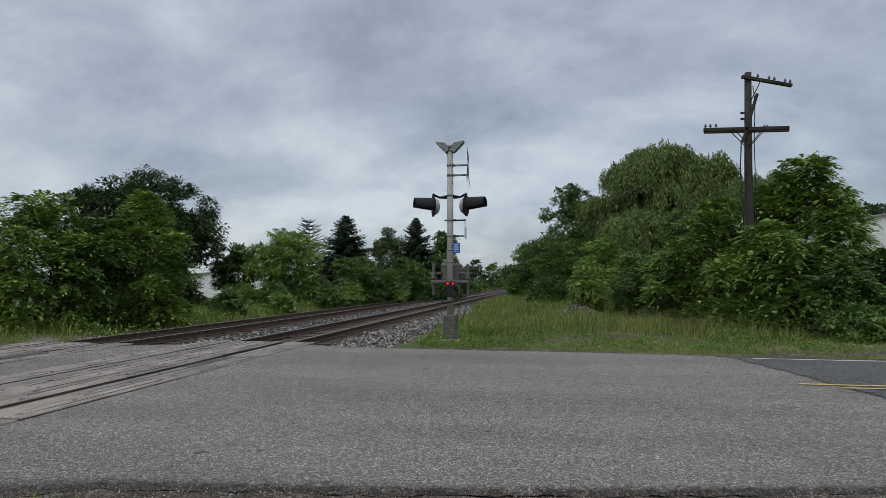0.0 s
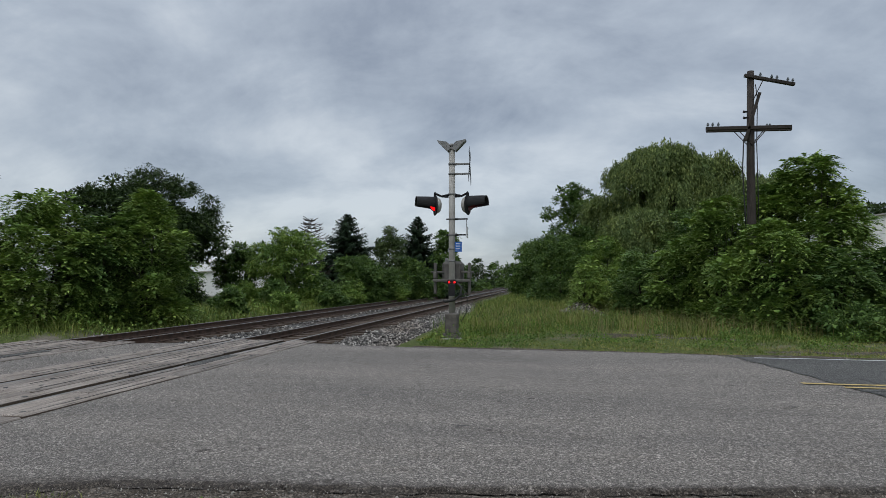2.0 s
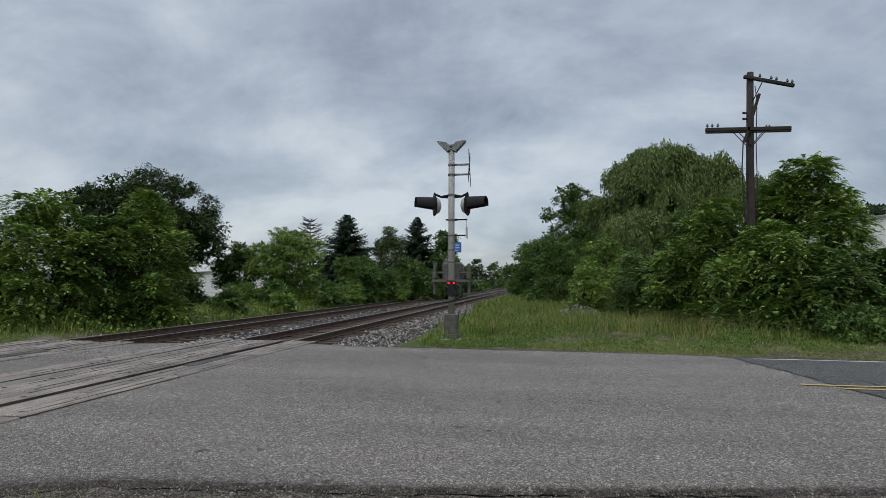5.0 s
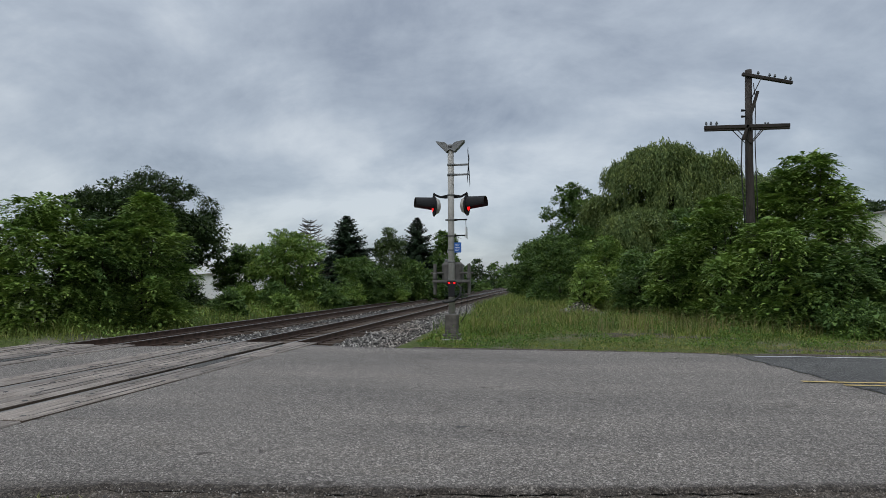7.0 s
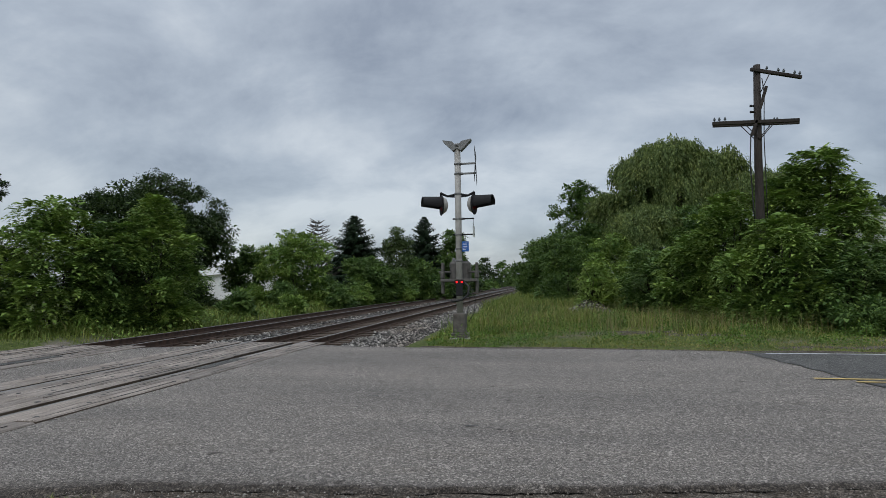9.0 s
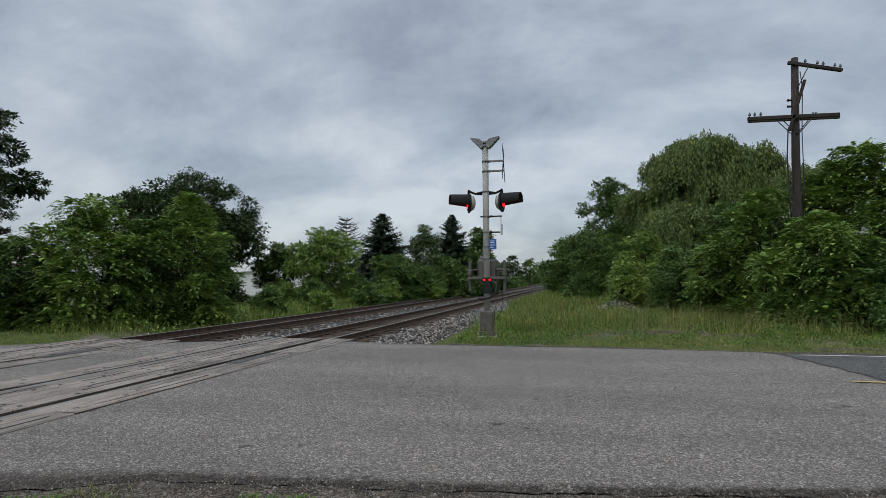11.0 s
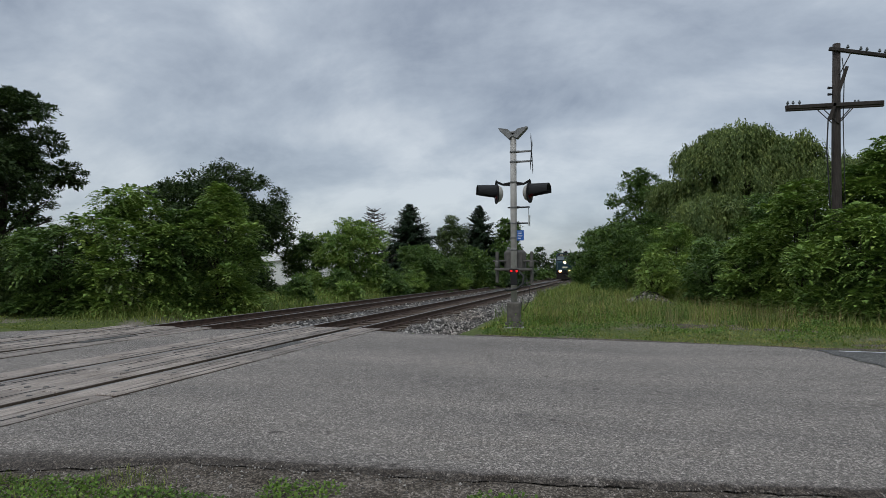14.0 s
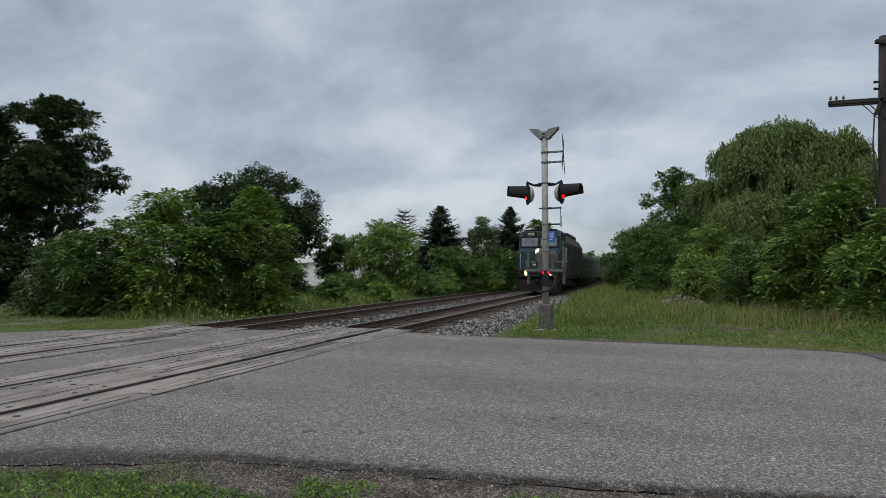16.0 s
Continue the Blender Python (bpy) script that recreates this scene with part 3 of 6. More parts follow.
def build_ballast():
    xs = np.concatenate([np.arange(-15.2, -2.9, 0.2)])
    ys = np.concatenate([np.arange(12.6, 40, 0.3), np.geomspace(40, 620, 40)])
    gx, gy = np.meshgrid(xs, ys)
    v = np.stack([gx, gy, ballast_height(gx, gy)], -1).reshape(-1, 3)
    nx = len(xs)
    i = (np.arange(len(ys) - 1)[:, None] * nx + np.arange(nx - 1)).ravel()
    bed = mesh_from("ballast_bed", v, np.stack([i, i + 1, i + nx + 1, i + nx], 1), M_BED, smooth=True)
    tagged(bed, "bed of crushed grey stone under the tracks", "ballast", kind="stuff")
    # bed under the crossing
    xs = np.arange(-13.2, -5.3, 0.4)
    ys = np.arange(-40, 12.9, 0.6)
    gx, gy = np.meshgrid(xs, ys)
    v = np.stack([gx, gy, -0.2 + 0 * gx], -1).reshape(-1, 3)
    nx = len(xs)
    i = (np.arange(len(ys) - 1)[:, None] * nx + np.arange(nx - 1)).ravel()
    i = i[~((v[i, 0] > -20) & (v[i, 1] > 60))]
    tagged(mesh_from("crossing_bed", v - [0, 0, 0.02], np.stack([i, i + 1, i + nx + 1, i + nx], 1), M_BED), "dark stone bed below the crossing planks", "ballast", kind="stuff")
    # loose stones
    rng = np.random.RandomState(7)
    n = 20000
    u = rng.rand(n)
    y = 13.2 + 34 * u ** 1.7
    x = np.where(rng.rand(n) < 0.72, rng.uniform(-6.2, -3.15, n), rng.uniform(-14.2, -6.2, n))
    keep = np.ones(n, bool)
    for r in (*N_RAILS, *F_RAILS):
        keep &= np.abs(x - r) > 0.1
    for r in (N_RAILS, F_RAILS):
        c = sum(r) / 2
        keep &= ~((np.abs(x - c) < 1.3) & (rng.rand(n) < 0.72))
    x, y = x[keep], y[keep]
    n = len(x)
    s = rng.uniform(0.022, 0.06, n) * (1 + 0.25 * rng.rand(n))
    base = np.array([(1, 0, 0), (-1, 0, 0), (0, 1, 0), (0, -1, 0), (0, 0, 1), (0, 0, -1)], float)
    tri = np.array([(0, 2, 4), (2, 1, 4), (1, 3, 4), (3, 0, 4), (2, 0, 5), (1, 2, 5), (3, 1, 5), (0, 3, 5)])
    v = base[None] * s[:, None, None] * rng.uniform(0.6, 1.25, (n, 6, 1)) + rng.normal(0, 0.25, (n, 6, 3)) * s[:, None, None]
    ang = rng.uniform(0, 6.28, n)
    ca, sa = np.cos(ang)[:, None], np.sin(ang)[:, None]
    v = np.stack([v[..., 0] * ca - v[..., 1] * sa, v[..., 0] * sa + v[..., 1] * ca, v[..., 2] * 0.75], -1)
    v += np.stack([x, y, ballast_height(x, y) + s * 0.25], -1)[:, None]
    f = (np.arange(n)[:, None, None] * 6 + tri).reshape(-1, 3)
    tagged(mesh_from("ballast_stones", v.reshape(-1, 3), f, M_STONE), "loose crushed grey ballast stones", "ballast", kind="stuff")


def build_crossing():
    """Timber crossing surface: planks along the rails, flangeways left open."""
    rng = random.Random(3)
    for rails, name in ((N_RAILS, "near"), (F_RAILS, "far")):
        th = thing("crossing_surface", 0, 0, 0, "weathered grey timber planks between rails, bolted down", "level crossing", "timber crossings", "structure")
        a, b = rails
        cols = []
        for lo, hi, k in ((a - PLANK_L, a - 0.08, 2), (a + 0.165, b - 0.165, 5), (b + 0.085, b + PLANK_R, 2)):
            w = (hi - lo) / k
            cols += [(lo + w * i + 0.012, lo + w * (i + 1) - 0.012) for i in range(k)]
        shared = {}
        bolts = bmesh.new()
        y_end = 13.62 if name == "near" else 12.55
        for ci, (x0, x1) in enumerate(cols):
            y = y_end + rng.uniform(-0.06, 0.06) + (0.1 if ci in (7, 8) else 0)
            first = True
            while y > 1.2:
                ln = 1.45 if (first and ci % 2) else 2.75
                first = False
                key = (round(x1 - x0, 3), ln)
                if key not in shared:
                    me = bpy.data.meshes.new("plank")
                    bm = box(bmesh.new(), -key[0] / 2, key[0] / 2, -ln / 2 + 0.009, ln / 2 - 0.009, -0.15, 0, 0.014)
                    # Side faces take the darker tie wood, so gaps between planks come out darker.
                    for fc in bm.faces:
                        fc.material_index = int(abs(fc.normal.z) < 0.3)
                    bm.to_mesh(me)
                    bm.free()
                    me.materials.append(M_PLANK)
                    me.materials.append(M_TIE)
                    shared[key] = me
                ob = new("plank", shared[key])
                ob.parent = th
                z = 0.02 + rng.uniform(-0.007, 0.007)
                ob.location = ((x0 + x1) / 2, y - ln / 2, z)
                ob.rotation_euler = (rng.uniform(-0.003, 0.003), rng.uniform(-0.01, 0.01), 0)
                # Thin dark slivers on top of the plank paint the shade inside splits.
                for _ in range(rng.choice((0, 1, 1))):
                    lw, ll = rng.uniform(0.003, 0.007), rng.uniform(0.2, 0.45) * ln
                    xc, yc = rng.uniform(x0 + 0.03, x1 - 0.03), y - ln / 2 + rng.uniform(-0.5, 0.5) * (ln - 2 * ll)
                    if abs(yc - y + ln / 2) + ll < ln / 2:
                        prism(bolts, [(xc - lw, yc - ll), (xc + lw * 0.3, yc - ll * 0.9), (xc + lw, yc + ll * 0.3), (xc, yc + ll), (xc - lw, yc + ll * 0.2)], z - 0.02, z + 0.006, "z")
                # Slightly raised dark discs paint the shade in the bolt holes.
                for yb in np.arange(y - 0.25, y - ln + 0.1, -0.78):
                    xb, zb = (x0 + x1) / 2 + rng.uniform(-0.05, 0.05), z + 0.0045
                    if rng.random() < 0.8:
                        r = rng.uniform(0.028, 0.042)
                        tube(bolts, (xb, yb, zb - 0.015), (xb, yb, zb), r, r * 0.9, 8)
                y -= ln
        tagged(part("bolt_heads", bolts, M_CRACK_DARK, th, "flat dark discs and slivers standing in for bolt holes and splits"), kind="stuff")
        # worn dark asphalt lip and split timber along the outer side
        bm = bmesh.new()
        box(bm, b + 0.06, b + 0.3, 9.2, 10.6, -0.1, 0.0305, 0.01)
        part("worn_patch", bm, M_ASPHALT_NEW, th, "dark asphalt patch beside the rail")


build_ground()
build_road()
build_ballast()
build_tracks()

# ---- plants ----


def trunk_mesh(bm, h, r, rng, limbs, spread, lean=0.0, start=0.25):
    pts = [(lean * s * h + rng.uniform(-0.04, 0.04) * h * s, rng.uniform(-0.04, 0.04) * h * s, -0.35 + (h + 0.35) * s) for s in (0, 0.1, 0.3, 0.5, 0.7, 0.85)]
    path_tube(bm, pts, [r * 1.3, r, r * 0.8, r * 0.6, r * 0.38, r * 0.18], 9)
    for _ in range(limbs):
        s = rng.uniform(start, 0.75)
        z0, a = h * s, rng.uniform(0, 6.28)
        ln = spread * rng.uniform(0.55, 1.0) * (1.15 - 0.5 * s)
        x0 = lean * z0
        p = [(x0 + math.cos(a) * ln * q, math.sin(a) * ln * q, z0 + ln * (0.75 * q - 0.12 * q * q) + rng.uniform(-0.08, 0.08)) for q in (0, 0.35, 0.7, 1.0)]
        rr = r * 0.42 * (1.1 - s)
        path_tube(bm, p, [rr, rr * 0.75, rr * 0.5, rr * 0.2], 6)
        for _ in range(2):
            b = a + rng.uniform(-0.9, 0.9)
            q0 = Vector(p[1]).lerp(Vector(p[2]), rng.random())
            path_tube(bm, [q0, q0 + Vector((math.cos(b), math.sin(b), 0.5)) * ln * 0.25, q0 + Vector((math.cos(b), math.sin(b), 0.7)) * ln * 0.45], [rr * 0.45, rr * 0.3, rr * 0.1], 5)


def clump_centres(blobs, n, rng, shell=0.22, low=-0.7):
    """Places for leaf clumps on the lumpy outer shell of a crown of overlapping lumps, with the outward direction."""
    c = np.array([b[0] for b in blobs], float)
    r = np.array([b[1] for b in blobs], float)
    area = r[:, 0] * r[:, 2]
    k = rng.choice(len(blobs), n * 4, p=area / area.sum())
    d = unit(rng.normal(size=(n * 4, 3)))
    d[:, 2] = np.where(d[:, 2] < low, -d[:, 2], d[:, 2])
    p = c[k] + r[k] * d * (1.04 - shell * rng.rand(n * 4) ** 1.3)[:, None]
    q = np.min([np.where(k == j, 9, np.linalg.norm((p - c[j]) / r[j], axis=1)) for j in range(len(blobs))], axis=0)
    ok = (q > 0.8) & (p[:, 2] > 0.1)
    return p[ok][:n], unit(d[ok][:n] / r[k][ok][:n])


def simple_crown(blobs, clumps, per, spread, size, rng, droop=0.3, aspect=0.6, lite=False):
    """Leaf clumps: each a small flat-topped dome of leaves, so that tops catch the sky and gaps stay dark."""
    p, o = clump_centres(blobs, clumps, rng)
    grow = rng.uniform(0.6, 1.35, len(p))
    k = np.repeat(np.arange(len(p)), per)
    off = unit(rng.normal(size=(len(k), 3))) * (rng.rand(len(k)) ** 0.5 * grow[k])[:, None] * spread * np.array([1.35, 1.35, 0.75])
    pos = p[k] + off
    tip = o[k] * 0.5 + unit(off) * 0.9 + rng.normal(size=off.shape) * 0.4 + [0, 0, -droop]
    nrm = o[k] * 0.4 + unit(off) * 0.5 + rng.normal(size=off.shape) * 0.35 + [0, 0, 0.9]
    ln = size * rng.uniform(0.65, 1.3, len(k))
    return leaves(pos, tip, nrm, ln, ln * aspect, lite)


def frond_crown(blobs, tufts, per, length, rng, pairs=5, slim=0.54):
    """Tufts of drooping feathery leaves, each with pairs of leaflets on a midrib."""
    p, o = clump_centres(blobs, tufts, rng, 0.2)
    k = np.repeat(np.arange(len(p)), per)
    a = rng.uniform(0, 6.28, len(k))
    flat = np.stack([np.cos(a), np.sin(a), np.zeros(len(k))], 1)
    way = unit(flat * 0.8 + o[k] * 0.6 + np.stack([0 * a, 0 * a, rng.uniform(-0.1, 0.8, len(k))], 1))
    L = length * rng.uniform(0.6, 1.25, len(k))
    start = p[k] + rng.normal(size=(len(k), 3)) * 0.06
    side = unit(np.cross(way, [0, 0, 1.0]))
    upn = np.cross(side, way)
    P, T, N, S = [], [], [], []
    for j in range(pairs):
        s = 0.2 + 0.8 * j / pairs
        at = start + way * (L * s)[:, None] + np.array([0, 0, -1.0]) * (L * 0.5 * s * s)[:, None]
        for sg in (-1, 1):
            P.append(at)
            T.append(way * 0.5 + side * sg * 0.9 + [0, 0, -0.25 - 0.3 * s] + rng.normal(size=way.shape) * 0.12)
            N.append(upn + [0, 0, 0.4] + rng.normal(size=way.shape) * 0.25)
            S.append(L * (0.28 - 0.12 * abs(s - 0.45)))
    P.append(start + way * L[:, None] + np.array([0, 0, -0.55]) * L[:, None])
    T.append(way + [0, 0, -0.8])
    N.append(upn)
    S.append(L * 0.3)
    ln = np.concatenate(S)
    return leaves(np.concatenate(P), np.concatenate(T), np.concatenate(N), ln, ln * slim, True)


def merge(*vf):
    v, f, b = [], [], 0
    for vv, ff in vf:
        v.append(vv)
        f.append(ff + b)
        b += len(vv)
    return np.concatenate(v), np.concatenate(f)


def make_blobs(h, rad, rng, lumps, base=0.08, flat=1.0, pointy=0.0):
    """A crown in tiers: a narrow core and many flattened lumps of several sizes round it."""
    mid_z = h * (base + (1 - base) * 0.5)
    half = h * (1 - base) * 0.5
    out = [((0, 0, mid_z), (rad * 0.66, rad * 0.66, half * 0.78))]
    for i in range(int(lumps * 2.4)):
        a, e = 2.4 * i + rng.uniform(-0.5, 0.5), rng.uniform(-0.95, 1.0)
        w = (max(0, 1 - abs(e) ** 3.2)) ** 0.5 * (1 - pointy * max(e, 0)) * rng.uniform(0.82, 1.08)
        s = rng.uniform(0.17, 0.38) * (1 - 0.25 * max(e, 0))
        if base < 0.06 and i % 4 == 0:
            e, w = -0.92, 0.8
        reach = rad * max(0.0, 1.12 * w - s * 0.75)
        top = mid_z + e * half * rng.uniform(0.96, 1.08) - rad * s * 0.6 * flat * max(e, 0)
        out.append(((math.cos(a) * reach, math.sin(a) * reach, top), (rad * s, rad * s, rad * s * 0.92 * flat)))
    return out


def broadleaf(name, x, y, h, rad, label, category, mat, seed, clumps=900, per=26, size=0.2, spread=0.3, lumps=14, base=0.1, trunk=0.16, pointy=0.2, group="", core_size=1.0):
    rng = np.random.RandomState(seed)
    pr = random.Random(seed)
    t = thing(name, x, y, float(ground_height(x, y)), label, category, group)
    bm = bmesh.new()
    trunk_mesh(bm, h * 0.88, trunk, pr, 9, rad * 0.68, start=max(0.12, base))
    part("trunk", bm, M_BARK, t)
    blobs = make_blobs(h, rad, rng, lumps, base, 1.0, pointy)
    blobs[0] = (blobs[0][0], tuple(q * core_size for q in blobs[0][1]))
    far = math.hypot(x, y) > 30
    core = [(c, tuple(q * 0.72 for q in r)) for c, r in blobs]
    sets = [simple_crown(blobs, int(clumps * 0.62), int(per * (2.5 if far else 1.9)), spread * 0.8, size * 0.55, rng, 0.3, 0.75 if far else 0.6, far),
            simple_crown(core, clumps // 3, per // 2, spread * 1.2, size * 1.3, rng, 0.3, 0.8, True)]
    mesh_from("crown", *merge(*sets), mat, t)
    return t


def feathery(name, x, y, h, rad, label, mat, seed, tufts=420, per=7, length=0.42, lumps=16, base=0.03, group="", pointy=0.25):
    """A shrub with many stems and feathery compound leaves."""
    rng = np.random.RandomState(seed)
    pr = random.Random(seed)
    t = thing(name, x, y, float(ground_height(x, y)), label, "shrub", group)
    for _ in range(6):
        a, s = pr.uniform(0, 6.28), pr.uniform(0.25, 0.75)
        dx, dy = math.cos(a) * rad * s, math.sin(a) * rad * s
        bm = bmesh.new()
        hh = h * pr.uniform(0.65, 0.9)
        path_tube(bm, [(dx * 0.15, dy * 0.15, -0.3), (dx * 0.35, dy * 0.35, hh * 0.3), (dx * 0.75, dy * 0.75, hh * 0.65), (dx, dy, hh)], [0.05, 0.042, 0.03, 0.012], 7)
        for q in range(3):
            b = a + pr.uniform(-1.3, 1.3)
            z = hh * pr.uniform(0.3, 0.7)
            o = Vector((dx * 0.6, dy * 0.6, z))
            path_tube(bm, [o, o + Vector((math.cos(b) * 0.5, math.sin(b) * 0.5, 0.35)), o + Vector((math.cos(b) * 0.85, math.sin(b) * 0.85, 0.8))], [0.022, 0.016, 0.006], 5)
        part("stem", bm, M_BARK, t)
    blobs = make_blobs(h, rad, rng, lumps, base, 1.0, pointy)
    core = [(c, tuple(q * 0.68 for q in r)) for c, r in blobs]
    sets = [frond_crown(blobs, int(tufts * 1.42), per, length * 0.9, rng, 6), frond_crown(core, tufts // 2, 5, length * 1.3, rng, 3, 0.7)]
    mesh_from("crown", *merge(*sets), mat, t)
    return t


def willow(name, x, y, h, rad, label, seed, strands=3600, group=""):
    rng = np.random.RandomState(seed)
    pr = random.Random(seed)
    t = thing(name, x, y, float(ground_height(x, y)), label, "tree", group)
    bm = bmesh.new()
    trunk_mesh(bm, h * 0.85, 0.035 * h + 0.05, pr, 14, rad * 0.85, start=0.2)
    part("trunk", bm, M_BARK, t)
    blobs = [((0, 0, h * 0.56), (rad * 0.8, rad * 0.8, h * 0.4))]
    for _ in range(22):
        a, s = rng.uniform(0, 6.28), rng.uniform(0.24, 0.42)
        q = rng.uniform(0.2, 0.8)
        blobs.append(((math.cos(a) * rad * q, math.sin(a) * rad * q, h * (1.0 - 0.2 * q * q) - rad * s * 0.9), (rad * s, rad * s, rad * s * 0.9)))
    pc, oc = clump_centres(blobs, strands // 11, rng, 0.22, -0.2)
    pick = rng.randint(0, len(pc), strands)
    p, o = pc[pick] + rng.normal(size=(strands, 3)) * [0.3, 0.3, 0.22], oc[pick]
    n = 20
    k = np.repeat(np.arange(len(p)), n)
    s = np.tile(np.arange(n) / n, len(p))
    L = (rng.uniform(0.09, 0.19, len(p)) * h)[k]
    out = o.copy()
    out[:, 2] = 0
    pos = p[k] + out[k] * (0.5 * np.sqrt(s) * L * 0.5)[:, None] + np.array([0, 0, -1.0]) * (L * s * s * 0.4 + L * s * 0.65)[:, None] + rng.normal(size=(len(k), 3)) * 0.09
    pos[:, 2] = np.maximum(pos[:, 2], 0.3)
    tip = np.array([0, 0, -1.0]) + rng.normal(size=pos.shape) * 0.38 + out[k] * 0.25
    ln = 0.014 * h * rng.uniform(0.7, 1.3, len(k)) + 0.08
    v1 = leaves(pos, tip, o[k] + rng.normal(size=pos.shape) * 0.6, ln, ln * 0.4, True)
    core = [(c, tuple(q * 0.75 for q in r)) for c, r in blobs]
    v2 = simple_crown(core, strands // 4, 10, 0.4, 0.35, rng, 1.2, 0.4, True)
    mesh_from("crown", *merge(v1, v2), M_WILLOW, t)
    return t


def spruce(name, x, y, h, rad, label, seed, dead=False, group=""):
    rng = np.random.RandomState(seed)
    t = thing(name, x, y, float(ground_height(x, y)), label, "tree", group)
    bm = bmesh.new()
    path_tube(bm, [(0, 0, -0.3), (0, 0, h * 0.5), (0, 0, h * 0.985)], [0.02 * h, 0.012 * h, 0.004], 8)
    wood = bm
    P, T, N, S = [], [], [], []
    z = h * (0.1 if not dead else 0.22)
    while z < h * 0.985:
        f = 1 - z / h
        reach = rad * (min(1.0, 0.22 + 0.9 * f) if dead else f * 1.25) + (0.0 if dead else 0.06)
        for _ in range(12 if not dead else 8):
            a = rng.uniform(0, 6.28)
            ln = reach * rng.uniform(0.65, 1.1)
            d = np.array([math.cos(a), math.sin(a), 0])
            rise = max(-0.22, 0.45 - 1.3 * f) + rng.normal(0, 0.06)
            if dead:
                rise = rng.uniform(-0.05, 0.35)
            qs = np.linspace(0, 1, 4)
            pts = [d * ln * q + [0, 0, z + ln * (rise * q + 0.14 * q * q)] for q in qs]
            path_tube(wood, pts, [0.022, 0.016, 0.011, 0.004] if not dead else [0.06, 0.045, 0.032, 0.014], 4)
            if dead:
                for _ in range(4):
                    o = Vector(pts[1]).lerp(Vector(pts[3]), rng.rand())
                    b = a + rng.uniform(-1, 1)
                    path_tube(wood, [o, o + Vector((math.cos(b), math.sin(b), 0.3)) * ln * 0.18, o + Vector((math.cos(b), math.sin(b), 0.5)) * ln * 0.32], [0.026, 0.018, 0.009], 4)
                continue
            m = int(20 + 34 * ln / max(rad, 0.1))
            s = rng.rand(m) ** 0.8
            c = d * ln * s[:, None] + np.stack([0 * s, 0 * s, z + ln * (rise * s + 0.14 * s * s)], 1)
            sd = np.array([-d[1], d[0], 0])
            w = rng.uniform(-1, 1, m)
            P.append(c + rng.normal(size=(m, 3)) * 0.03)
            T.append(d * 0.7 + sd * w[:, None] * 1.1 + np.array([0, 0, -0.35]) + rng.normal(size=(m, 3)) * 0.15)
            N.append(np.array([0, 0, 1.0]) + rng.normal(size=(m, 3)) * 0.3)
            S.append((0.12 + 0.24 * ln * (1.05 - s)) * rng.uniform(0.7, 1.3, m) + 0.05)
        z += h * (0.028 if not dead else 0.045)
    part("trunk", bm, M_DEADWOOD if dead else M_BARK, t)
    if not dead:
        S = np.concatenate(S)
        mesh_from("crown", *leaves(np.concatenate(P), np.concatenate(T), np.concatenate(N), S, S * 0.42), M_NEEDLE, t)
    return t


